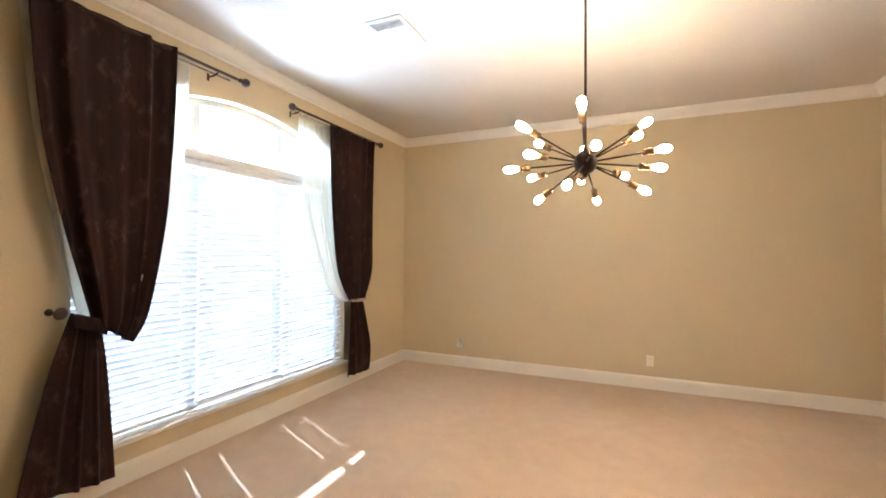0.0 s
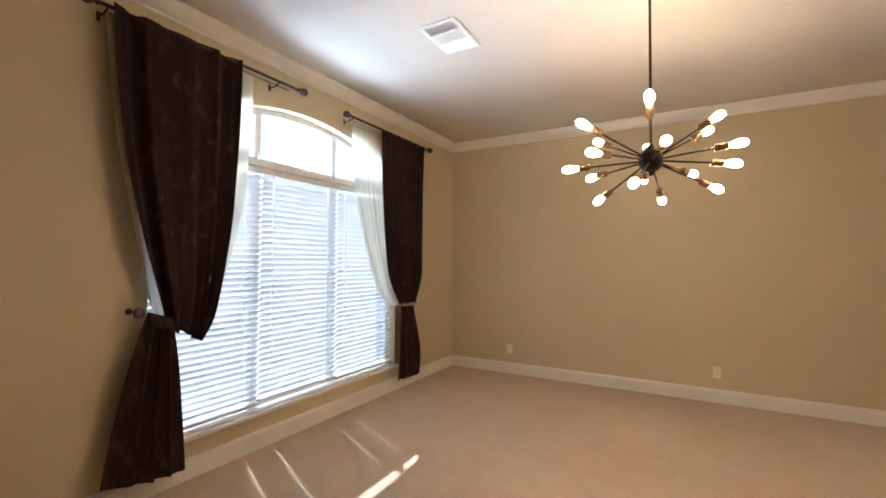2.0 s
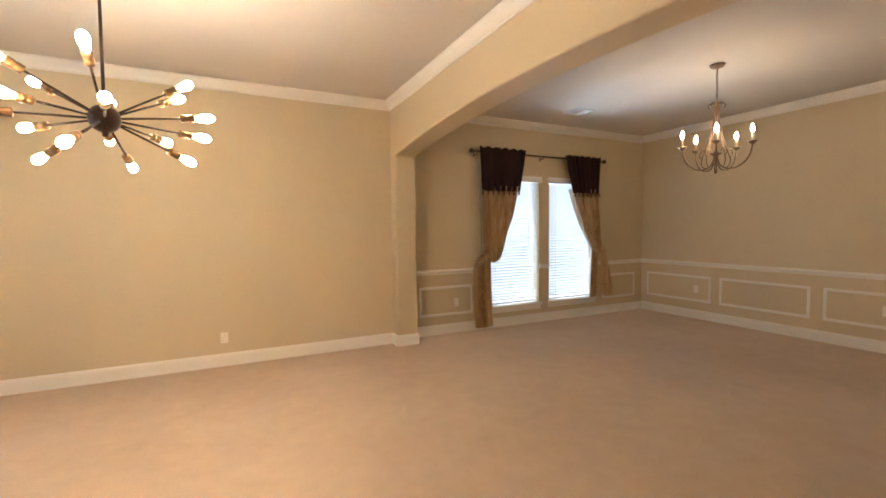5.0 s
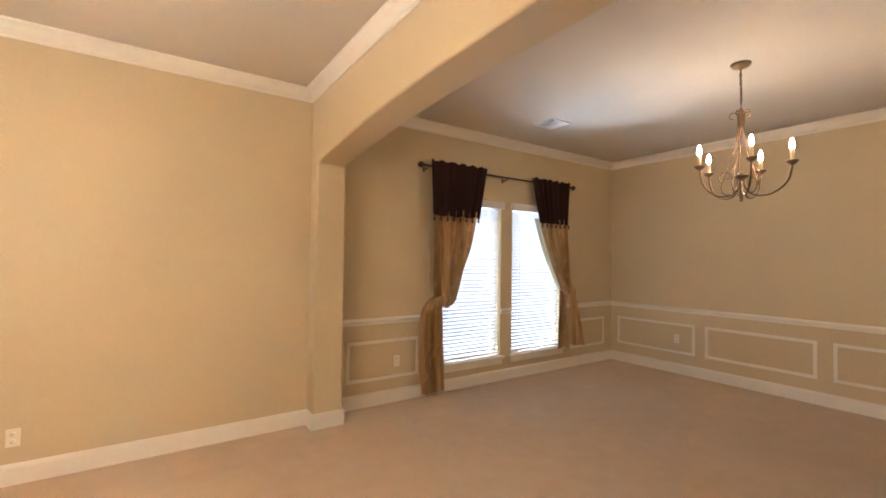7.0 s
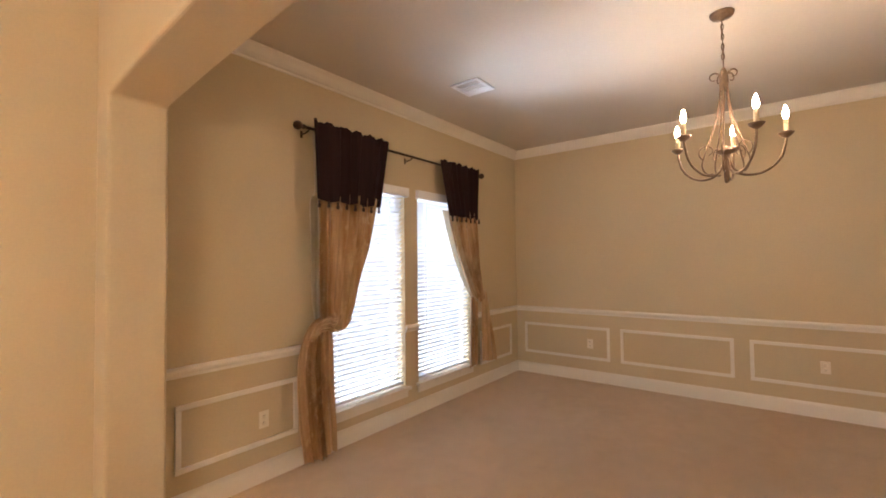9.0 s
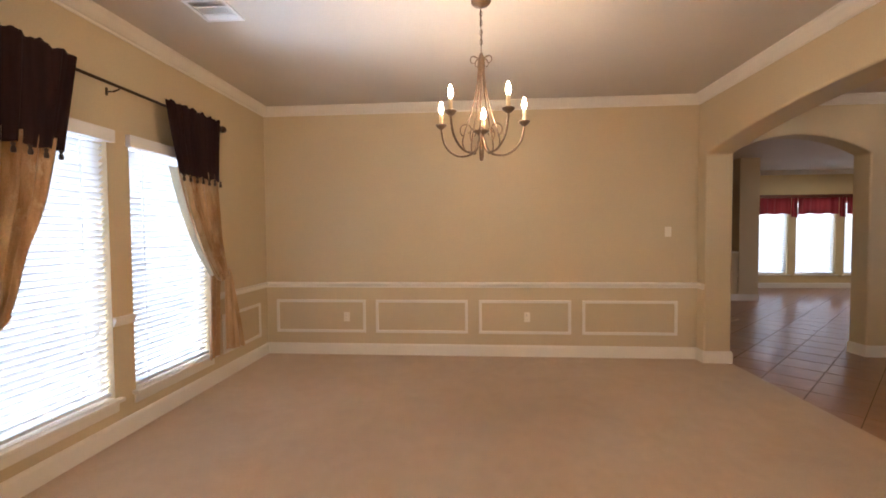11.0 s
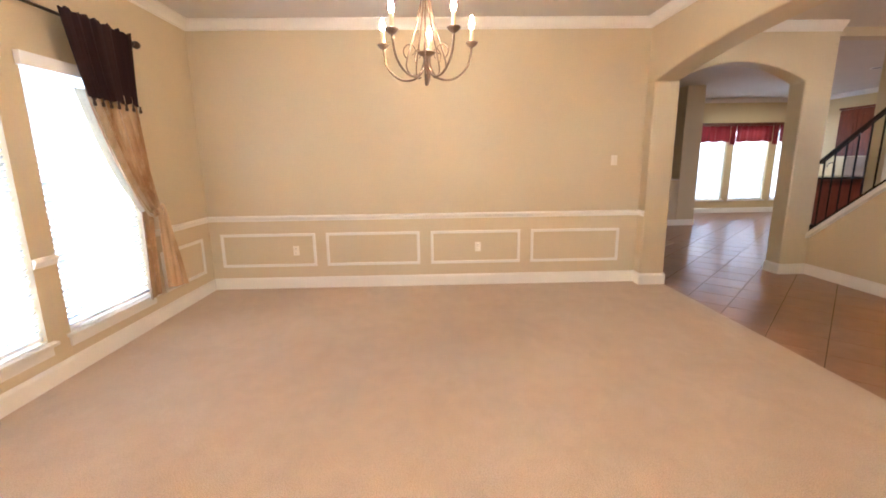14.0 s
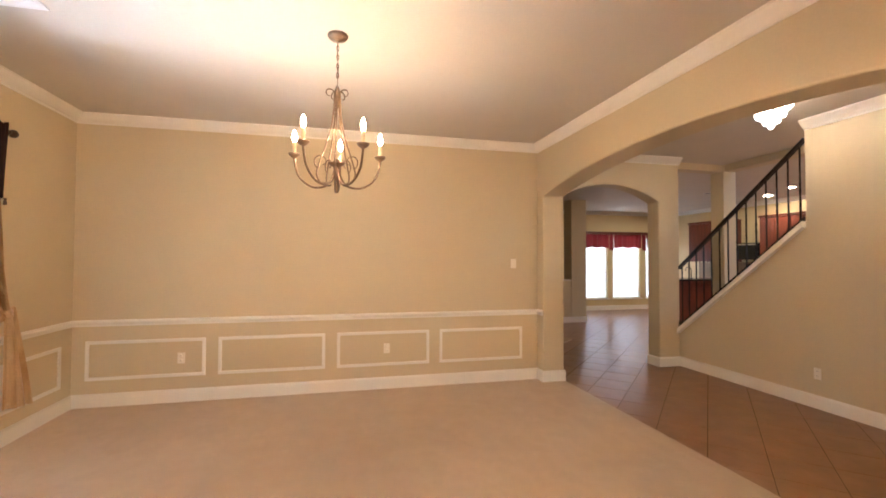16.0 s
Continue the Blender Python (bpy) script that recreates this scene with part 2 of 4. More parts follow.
def prism(bm, pts, axis, a0, a1):
    """A polygon in the other two axes, drawn out along axis from a0 to a1."""
    def at(p, a):
        if axis == "x":
            return (a, p[0], p[1])
        if axis == "y":
            return (p[0], a, p[1])
        return (p[0], p[1], a)
    lo = [bm.verts.new(at(p, a0)) for p in pts]
    hi = [bm.verts.new(at(p, a1)) for p in pts]
    n = len(pts)
    bm.faces.new(lo[::-1])
    bm.faces.new(hi)
    for i in range(n):
        bm.faces.new((lo[i], lo[(i + 1) % n], hi[(i + 1) % n], hi[i]))
    bmesh.ops.recalc_face_normals(bm, faces=bm.faces[:])
    return bm


def sweep(bm, p0, p1, inward, prof):
    """A moulding with the profile (distance from the wall, height) from p0 to p1."""
    n = Vector(inward)
    rows = []
    for p in (p0, p1):
        rows.append([bm.verts.new((p[0] + n.x * d, p[1] + n.y * d, z)) for d, z in prof])
    k = len(prof)
    for i in range(k):
        bm.faces.new((rows[0][i], rows[0][(i + 1) % k], rows[1][(i + 1) % k], rows[1][i]))
    bm.faces.new(rows[0][::-1])
    bm.faces.new(rows[1])
    bmesh.ops.recalc_face_normals(bm, faces=bm.faces[:])
    return bm


def lathe(bm, prof, seg=20, m=Matrix.Identity(4)):
    """A turned body: prof is (radius, height) from bottom to top."""
    rings = []
    for r, z in prof:
        if r < 1e-5:
            rings.append([bm.verts.new(m @ Vector((0, 0, z)))])
        else:
            rings.append([bm.verts.new(m @ Vector((r * math.cos(2 * math.pi * i / seg), r * math.sin(2 * math.pi * i / seg), z))) for i in range(seg)])
    for a, b in zip(rings, rings[1:]):
        for i in range(seg):
            q = [a[i % len(a)], a[(i + 1) % len(a)], b[(i + 1) % len(b)], b[i % len(b)]]
            u = []
            for v in q:
                if v not in u:
                    u.append(v)
            if len(u) > 2:
                bm.faces.new(u)
    for ring, flip in ((rings[0], True), (rings[-1], False)):
        if len(ring) > 2:
            bm.faces.new(ring[::-1] if flip else ring)
    for f in bm.faces:
        f.smooth = True
    bmesh.ops.recalc_face_normals(bm, faces=bm.faces[:])
    return bm


def tube(bm, pts, r, seg=8, r2=None):
    """A round bar along points."""
    pts = [Vector(p) for p in pts]
    n = len(pts)
    rings, side = [], None
    for i, p in enumerate(pts):
        d = (pts[min(i + 1, n - 1)] - pts[max(i - 1, 0)]).normalized()
        if side is None:
            side = d.orthogonal().normalized()
        side = (side - d * side.dot(d)).normalized()
        up = d.cross(side)
        rr = r if r2 is None else r + (r2 - r) * i / (n - 1)
        rings.append([bm.verts.new(p + rr * (math.cos(2 * math.pi * k / seg) * side + math.sin(2 * math.pi * k / seg) * up)) for k in range(seg)])
    for a, b in zip(rings, rings[1:]):
        for k in range(seg):
            bm.faces.new((a[k], a[(k + 1) % seg], b[(k + 1) % seg], b[k]))
    bm.faces.new(rings[0][::-1])
    bm.faces.new(rings[-1])
    for f in bm.faces:
        f.smooth = True
    bmesh.ops.recalc_face_normals(bm, faces=bm.faces[:])
    return bm


def mesh(name, bm, material):
    me = bpy.data.meshes.new(name)
    bm.to_mesh(me)
    bm.free()
    me.materials.append(material)
    return me


def thing(name, bm, material, label="", category="", group="", kind=""):
    return tagged(new(name, mesh(name, bm, material)), label, category, group, kind)


def empty(name, loc, label, category, group=""):
    ob = new(name)
    ob.empty_display_size = 0.1
    ob.matrix_basis = Matrix.Translation(loc)
    return tagged(ob, label, category, group)


def part(name, bm, material, parent, label=""):
    """One mesh under a thing; the mesh is given in the thing's own coordinates."""
    ob = new(name, mesh(name, bm, material))
    ob.parent = parent
    if label:
        tagged(ob, label)
    return ob


def wpart(name, bm, material, parent, label=""):
    """The same, with the mesh given in world coordinates, under a thing that stands upright."""
    off = parent.matrix_basis.translation
    if parent.parent:
        off = off + parent.parent.matrix_basis.translation
    bmesh.ops.translate(bm, verts=bm.verts[:], vec=-off)
    return part(name, bm, material, parent, label)


NB = bmesh.new

# ---- the plan ----
XW, YA, YD, XB = -3.24, 5.88, 6.01, 6.49
P1A, P1B, P1Y = 1.755, 2.025, 5.715
P2A, P2B, P2X = 0.56, 0.85, 6.33
CEILZ = 3.035
X3, X3B = 6.66, 6.90
YS = -1.49
XFAR, YK = 13.1, -6.9


def arc(a, b, spring, apex, n=24):
    """Points of a segmental arch from a to b."""
    half, mid, rise = (b - a) / 2, (a + b) / 2, apex - spring
    rad = (half * half + rise * rise) / (2 * rise)
    return [(a + (b - a) * i / n, apex - rad + math.sqrt(max(0.0, rad * rad - (a + (b - a) * i / n - mid) ** 2))) for i in range(n + 1)]


def structure(name, bm, material, label=""):
    return thing(name, bm, material, label, kind="structure")


# west wall with the arched window
W0, W1, WSILL, WSPR, WAPX = 2.03, 4.546, 0.285, 2.27, 2.655
bm = NB()
box(bm, XW - 0.16, -1.0, 0, XW, W0, CEILZ)
box(bm, XW - 0.16, W1, 0, XW, YA + 0.3, CEILZ)
box(bm, XW - 0.16, W0, 0, XW, W1, WSILL)
top = arc(W0, W1, WSPR, WAPX)
prism(bm, top + [(W1, CEILZ), (W0, CEILZ)], "x", XW - 0.16, XW)
structure("wall_west", bm, PAINT, "tan painted wall with an arched window opening")

bm = NB()
box(bm, XW, YA, 0, P1A, YA + 0.3, CEILZ)
structure("wall_north_living", bm, PAINT, "plain tan painted living room wall")

# dining window wall
D1, D2, D3, D4, DZ0, DZ1 = 3.25, 4.195, 4.388, 5.335, 0.31, 2.20
bm = NB()
for x0, x1 in ((P1B, D1), (D2, D3), (D4, XB + 0.15)):
    box(bm, x0, YD, 0, x1, YD + 0.16, CEILZ)
for x0, x1 in ((D1, D2), (D3, D4)):
    box(bm, x0, YD, 0, x1, YD + 0.16, DZ0)
    box(bm, x0, YD, DZ1, x1, YD + 0.16, CEILZ)
structure("wall_north_dining", bm, PAINT, "tan painted dining room wall with two windows")

bm = NB()
box(bm, XB, P2B, 0, XB + 0.15, YD, CEILZ)
structure("wall_east", bm, PAINT, "tan painted wall with white wainscot frames")

# arched beam between living and dining room
NEAR = 0.95
bm = NB()
prism(bm, [(YA + 0.2, 0), (YA + 0.2, CEILZ), (P2A, CEILZ), (P2A, 0), (NEAR, 0)] + arc(NEAR, P1Y, 2.355, 2.515) + [(P1Y, 0)], "x", P1A, P1B)
ob = structure("wall_arch_living", bm, PAINT, "tan painted wall with a wide low arch")
bv = ob.modifiers.new("bevel", "BEVEL")
bv.width, bv.segments, bv.limit_method, bv.angle_limit = 0.018, 3, "ANGLE", radians(40)
# arched beam between dining room and foyer
bm = NB()
prism(bm, [(XB + 0.10, 0), (XB + 0.10, CEILZ), (P1B, CEILZ), (P1B, 0), (2.25, 0)] + arc(2.25, P2X, 2.345, 2.555) + [(P2X, 0)], "y", P2A, P2B)
ob = structure("wall_arch_foyer", bm, PAINT, "tan painted wall with a wide segmental arch")
bv = ob.modifiers.new("bevel", "BEVEL")
bv.width, bv.segments, bv.limit_method, bv.angle_limit = 0.018, 3, "ANGLE", radians(40)
# hall arch
bm = NB()
prism(bm, [(P2B - 0.06, 0), (P2B - 0.06, CEILZ), (YS, CEILZ), (YS, 0), (-1.14, 0)] + arc(-1.14, 0.46, 2.38, 2.60) + [(0.46, 0)], "x", X3, X3B)
ob = structure("wall_arch_hall", bm, PAINT, "tan painted wall with a narrow arched doorway")
bv = ob.modifiers.new("bevel", "BEVEL")
bv.width, bv.segments, bv.limit_method, bv.angle_limit = 0.018, 3, "ANGLE", radians(40)
bm = NB()
box(bm, XB + 0.15, P2B, 0, X3 + 0.1, P2B + 0.12, CEILZ)
structure("wall_hall_fill", bm, PAINT, "tan painted wall")

# stair wall with its sloping knee wall
KX0, KZ0, KX1, KZ1 = 6.66, 0.495, 4.89, 1.905
bm = NB()
prism(bm, [(X3B, 0), (1.2, 0), (1.2, CEILZ), (KX1, CEILZ), (KX1, KZ1), (KX0, KZ0), (X3B, KZ0 - 0.1)], "y", YS - 0.13, YS)
structure("wall_stair", bm, PAINT, "tan painted stair wall with a sloping knee wall")

# plain walls that close the place
bm = NB()
box(bm, XW, -1.15, 0, 1.2, -1.0, CEILZ)
structure("wall_south_living", bm, PAINT, "plain tan painted wall")
bm = NB()
box(bm, 1.05, YS, 0, 1.2, -1.0, CEILZ)
structure("wall_foyer_end", bm, PAINT, "plain tan painted wall")

# ceilings
bm = NB()
box(bm, XW - 0.16, -1.2, CEILZ, XB + 0.2, YD + 0.3, CEILZ + 0.1)
structure("ceiling", bm, CEIL, "off-white textured ceiling")
bm = NB()
box(bm, 1.0, YS - 0.13, CEILZ + 0.002, X3B, -1.2, CEILZ + 0.1)
structure("ceiling_foyer", bm, CEIL, "off-white textured ceiling")
bm = NB()
box(bm, X3B - 0.2, YK - 0.1, CEILZ + 0.004, XFAR + 0.2, 2.5, CEILZ + 0.1)
box(bm, 3.0, YK - 0.1, CEILZ + 0.004, X3B - 0.2, -3.0, CEILZ + 0.1)
structure("ceiling_kitchen", bm, CEIL, "off-white kitchen ceiling")
# floors
bm = NB()
box(bm, XW - 0.16, -1.15, -0.1, P1A, YA + 0.1, 0)
box(bm, P1A, 0.55, -0.1, XB + 0.1, YD + 0.1, 0)
structure("floor_carpet", bm, CARPET, "beige cut pile carpet")
bm = NB()
box(bm, P1A, YK, -0.1, XFAR + 0.1, 0.55, -0.006)
box(bm, XB + 0.1, 0.55, -0.1, XFAR + 0.1, 2.4, -0.006)
structure("floor_tile_bed", bm, GROUT, "dark grout bed under brown floor tiles")

# ---- mouldings ----
CROWN = [(0, 2.93), (0.012, 2.93), (0.014, 2.945), (0.030, 2.955), (0.050, 2.975), (0.066, 3.0), (0.076, 3.012), (0.082, 3.018), (0.082, 3.035), (0, 3.035)]
BASE = [(0, 0), (0.016, 0), (0.016, 0.112), (0.011, 0.126), (0.005, 0.137), (0, 0.137)]
RAIL = [(0, 0.828), (0.010, 0.828), (0.012, 0.845), (0.026, 0.862), (0.030, 0.876), (0.018, 0.892), (0, 0.894)]


def runs(name, prof, rows, label):
    for p0, p1, n in rows:
        structure(name, sweep(NB(), p0, p1, n, prof), TRIM, label)


runs("trim_crown", CROWN, [
    ((XW, -1.0), (XW, YA), (1, 0)), ((XW, YA), (P1A, YA), (0, -1)), ((P1A, YA), (P1A, P2A), (-1, 0)),
    ((P1B, YD), (XB, YD), (0, -1)), ((XB, YD), (XB, P2B), (-1, 0)), ((XB, P2B), (P1B, P2B), (0, 1)), ((P1B, P2B), (P1B, YD), (1, 0)),
    ((X3, P2A), (X3, YS + 0.0), (-1, 0)), ((KX1, YS), (1.2, YS), (0, 1)), ((P1B, P2A), (X3, P2A), (0, -1)),
], "white painted crown moulding")
runs("baseboard", BASE, [
    ((XW, -1.0), (XW, YA), (1, 0)), ((XW, YA), (P1A, YA), (0, -1)), ((P1A, YA), (P1A, P1Y - 0.012), (-1, 0)),
    ((P1A - 0.0135, P1Y), (P1B + 0.0135, P1Y), (0, -1)), ((P1B, P1Y - 0.012), (P1B, YD), (1, 0)),
    ((P1B, YD), (XB, YD), (0, -1)), ((XB, YD), (XB, P2B), (-1, 0)), ((XB, P2B), (P2X - 0.0135, P2B), (0, 1)),
    ((P2X, P2B + 0.012), (P2X, P2A - 0.012), (-1, 0)), ((P2X - 0.0135, P2A), (X3, P2A), (0, -1)),
    ((X3, P2A), (X3, 0.46 - 0.012), (-1, 0)), ((X3 - 0.0135, 0.46), (X3B, 0.46), (0, -1)),
    ((X3, -1.14 + 0.012), (X3, YS), (-1, 0)), ((X3 - 0.0135, -1.14), (X3B, -1.14), (0, 1)),
    ((X3, YS), (1.2, YS), (0, 1)),
], "white painted baseboard")
runs("trim_chair_rail", RAIL, [
    ((P1B, YD), (D1 - 0.02, YD), (0, -1)), ((D2 + 0.005, YD), (D3 - 0.005, YD), (0, -1)), ((D4 + 0.02, YD), (XB, YD), (0, -1)),
    ((XB, YD), (XB, P2B), (-1, 0)), ((XB, P2B), (P2X + 0.005, P2B), (0, 1)),
], "white painted chair rail moulding")


def frame_moulding(axis, wall, a0, a1, z0, z1, side):
    """A rectangular picture-frame moulding on a wall."""
    bm = NB()
    w, d = 0.034, 0.016
    for (u0, v0, u1, v1) in ((a0, z0, a1, z0 + w), (a0, z1 - w, a1, z1), (a0, z0 + w, a0 + w, z1 - w), (a1 - w, z0 + w, a1, z1 - w)):
        if axis == "x":
            box(bm, wall, u0, v0, wall + side * d, u1, v1, 0.005)
        else:
            box(bm, u0, wall, v0, u1, wall + side * d, v1, 0.005)
    structure("trim_panel_frame", bm, TRIM, "white rectangular wainscot frame moulding")


for y0, y1 in ((4.76, 5.885), (3.508, 4.635), (2.285, 3.375), (1.07, 2.155)):
    frame_moulding("x", XB, y0, y1, 0.272, 0.678, -1)
frame_moulding("y", YD, 2.17, 3.00, 0.255, 0.665, -1)
frame_moulding("y", YD, 5.52, 6.30, 0.255, 0.665, -1)

# ---- windows ----
def blind(name, y_in, a0, a1, z0, z1, axis, label, tilt=12.0, holes=(), pitch=0.043, group="", slot=0.0):
    """A slatted blind; y_in is the place of its slats' middle line, a0..a1 its width, along x (axis 'y') or y (axis 'x')."""
    along = (lambda a, d, z: (a, y_in + d, z)) if axis == "y" else (lambda a, d, z: (y_in + d, a, z))
    ob = empty(name, along((a0 + a1) / 2, 0, z0), label, "window blind", group)
    c, s = math.cos(radians(tilt)), math.sin(radians(tilt))
    cuts = sorted(holes)
    edges = [a0 + 0.006] + [q for h in cuts for q in (h - 0.004, h + 0.004)] + [a1 - 0.006]
    n = int((z1 - z0 - 0.10) / pitch)
    bm = NB()
    mid = (a0 + a1) / 2
    hw, th = 0.025, 0.0015
    for k in range(0, len(edges), 2):
        vs = []
        for n_e, e in ((k, edges[k]), (k + 1, edges[k + 1])):
            # gap sides slant along the sun's path, shaped to let thin streaks through
            skew = slot if 0 < n_e < len(edges) - 1 else 0.0
            for d in (-hw, hw):
                for q in (-th, th):
                    a = e - mid + skew * d * c
                    vs.append(bm.verts.new((a, d * c, d * s + q) if axis == "y" else (d * c, a, d * s + q)))
        for f in ((0, 1, 3, 2), (4, 6, 7, 5), (0, 4, 5, 1), (2, 3, 7, 6), (0, 2, 6, 4), (1, 5, 7, 3)):
            bm.faces.new([vs[i] for i in f])
    bmesh.ops.recalc_face_normals(bm, faces=bm.faces[:])
    me = mesh("slat", bm, SLAT)
    for i in range(n):
        o = new("slat", me)
        o.parent = ob
        o.location = (0, 0, 0.05 + (i + 0.5) * pitch)
    def b(a_0, a_1, d0, d1, q0, q1, nm, mt):
        bm = NB()
        if axis == "y":
            box(bm, a_0 - mid, d0, q0, a_1 - mid, d1, q1, 0.003)
        else:
            box(bm, d0, a_0 - mid, q0, d1, a_1 - mid, q1, 0.003)
        return part(nm, bm, mt, ob)
    b(a0 + 0.006, a1 - 0.006, -0.025, 0.025, 0.012, 0.035, "bottom_rail", SLAT)
    b(a0 + 0.004, a1 - 0.004, -0.027, 0.027, z1 - z0 - 0.05, z1 - z0 - 0.004, "head_rail", SLAT)
    for h in cuts:
        b(h - 0.0205, h - 0.018, -0.0275, -0.0265, 0.03, z1 - z0 - 0.03, "ladder_cord", SLAT)
        b(h - 0.0205, h - 0.018, 0.0265, 0.0275, 0.03, z1 - z0 - 0.03, "ladder_cord", SLAT)
    return ob


def window_frame(ob, axis, depth, a0, a1, z0, z1, bars_a=(), bars_z=(), w=0.045, t=0.05):
    def b(u0, u1, v0, v1, nm):
        bm = NB()
        if axis == "y":
            box(bm, u0, depth, v0, u1, depth + t, v1, 0.004)
        else:
            box(bm, depth - t, u0, v0, depth, u1, v1, 0.004)
        wpart(nm, bm, VINYL, ob)
    b(a0, a1, z0, z0 + w, "window_frame")
    b(a0, a1, z1 - w, z1, "window_frame")
    b(a0, a0 + w, z0 + w, z1 - w, "window_frame")
    b(a1 - w, a1, z0 + w, z1 - w, "window_frame")
    for q in bars_z:
        b(a0 + w, a1 - w, q - 0.02, q + 0.02, "meeting_rail")
    for q in bars_a:
        b(q - 0.03, q + 0.03, z0 + w, z1 - w, "mullion")


def pane(ob, axis, depth, a0, a1, z0, z1):
    bm = NB()
    if axis == "y":
        box(bm, a0, depth, z0, a1, depth + 0.006, z1)
    else:
        box(bm, depth - 0.006, a0, z0, depth, a1, z1)
    o = wpart("pane", bm, GLASS, ob)
    o.visible_shadow = False


def sill(ob, axis, wall, a0, a1, z, sgn, out=0.05, inner=0.10):
    bm = NB()
    bm2 = NB()
    if axis == "y":
        box(bm, a0 - 0.04, wall - out, z - 0.028, a1 + 0.04, wall, z, 0.006)
        box(bm, a0 + 0.002, wall, z - 0.028, a1 - 0.002, wall + inner, z + 0.003)
        box(bm2, a0 - 0.02, wall - 0.016, z - 0.10, a1 + 0.02, wall, z - 0.029, 0.004)
    else:
        box(bm, wall, a0 - 0.04, z - 0.028, wall + out, a1 + 0.04, z, 0.006)
        box(bm, wall - inner, a0 + 0.002, z - 0.028, wall, a1 - 0.002, z + 0.003)
    o = wpart("window_sill", bm, TRIM, ob)
    if axis == "y":
        wpart("apron", bm2, TRIM, ob)
    else:
        bm2.free()


# arched window
win = tagged(new("window_1"), "white vinyl window with an arched transom and sill", kind="structure")
win.matrix_basis = Matrix.Translation((XW - 0.1, (W0 + W1) / 2, WSILL))
TRZ, MU1, MU2 = 2.145, 2.845, 3.68
window_frame(win, "x", XW - 0.10, W0, W1, WSILL, TRZ, (MU1, MU2))
bm = NB()
a_out = arc(W0, W1, WSPR, WAPX)
a_in = arc(W0 + 0.045, W1 - 0.045, WSPR - 0.02, WAPX - 0.045)
prism(bm, a_out + a_in[::-1], "x", XW - 0.15, XW - 0.10)
wpart("arch_frame", bm, VINYL, win)
for q in (MU1, MU2):
    bm = NB()
    box(bm, XW - 0.148, q - 0.03, TRZ + 0.001, XW - 0.102, q + 0.03, 2.575, 0.004)
    wpart("mullion", bm, VINYL, win)
bm = NB()
box(bm, XW - 0.15, W0 + 0.002, TRZ - 0.005, XW - 0.02, W1 - 0.002, TRZ + 0.055, 0.005)
wpart("transom_bar", bm, VINYL, win, "beige transom bar above the blinds")
pane(win, "x", XW - 0.12, W0 + 0.04, W1 - 0.04, WSILL + 0.03, TRZ - 0.03)
bm = NB()
prism(bm, arc(W0 + 0.03, W1 - 0.03, WSPR - 0.02, WAPX - 0.03) + [(W1 - 0.03, TRZ + 0.03), (W0 + 0.03, TRZ + 0.03)], "x", XW - 0.126, XW - 0.12)
o = wpart("pane", bm, GLASS, win)
o.visible_shadow = False
sill(win, "x", XW, W0, W1, WSILL, 1, 0.05, 0.10)
for a0, a1, hl, z0 in ((W0, MU1, (2.20, 2.71), WSILL + 0.01), (MU1, MU2, (2.965, 3.565), WSILL + 0.03), (MU2, W1, (3.79, 4.42), WSILL + 0.01)):
    blind("window_blind", XW - 0.055, a0, a1, z0, TRZ - 0.01, "x", "white faux-wood slatted blind lowered over the window", tilt=43.0, holes=hl, slot=-0.469, group="living room blinds")

# dining windows
for i, (a0, a1) in enumerate(((D1, D2), (D3, D4))):
    win = tagged(new("window_%d" % (i + 2)), "white vinyl sash window with wooden sill", kind="structure")
    win.matrix_basis = Matrix.Translation(((a0 + a1) / 2, YD + 0.1, DZ0))
    window_frame(win, "y", YD + 0.10, a0, a1, DZ0, DZ1)
    pane(win, "y", YD + 0.12, a0 + 0.04, a1 - 0.04, DZ0 + 0.03, DZ1 - 0.03)
    sill(win, "y", YD, a0, a1, DZ0, -1)
    ob = blind("window_blind", YD + 0.045, a0, a1, DZ0 + 0.008, DZ1 - 0.004, "y", "white faux-wood slatted blind with a flat valance", tilt=-43.0, holes=(a0 + 0.17, a1 - 0.17), group="dining room blinds")
    bm = NB()
    box(bm, a0 - 0.03, YD - 0.045, DZ1 - 0.055, a1 + 0.03, YD - 0.002, DZ1 + 0.035, 0.006)
    wpart("valance", bm, SLAT, ob, "flat white blind valance")

# ---- outdoors ----
bm = NB()
box(bm, -60, -60, -0.4, 70, 70, -0.12)
structure("ground", bm, SLAB, "pale ground outside")
# eave out of view, added to limit sun and sky at the window's top
bm = NB()
box(bm, XW - 0.275, -1.2, 2.98, XW - 0.16, YA + 0.6, 3.2)
structure("unseen_eave", bm, SOFFIT, "added unseen roof eave that shades the window")

# ---- curtains ----
def along_curve(pts, v):
    """A smooth point at v in 0..1 on a line of points, by length."""
    d = [0.0]
    for a, b in zip(pts, pts[1:]):
        d.append(d[-1] + math.hypot(b[0] - a[0], b[1] - a[1]))
    s = v * d[-1]
    for i in range(len(pts) - 1):
        if s <= d[i + 1] or i == len(pts) - 2:
            k = (s - d[i]) / (d[i + 1] - d[i])
            p0, p1, p2, p3 = pts[max(i - 1, 0)], pts[i], pts[i + 1], pts[min(i + 2, len(pts) - 1)]
            return tuple(0.5 * (2 * p1[j] + (p2[j] - p0[j]) * k + (2 * p0[j] - 5 * p1[j] + 4 * p2[j] - p3[j]) * k * k + (3 * p1[j] - p0[j] - 3 * p2[j] + p3[j]) * k ** 3) for j in (0, 1))


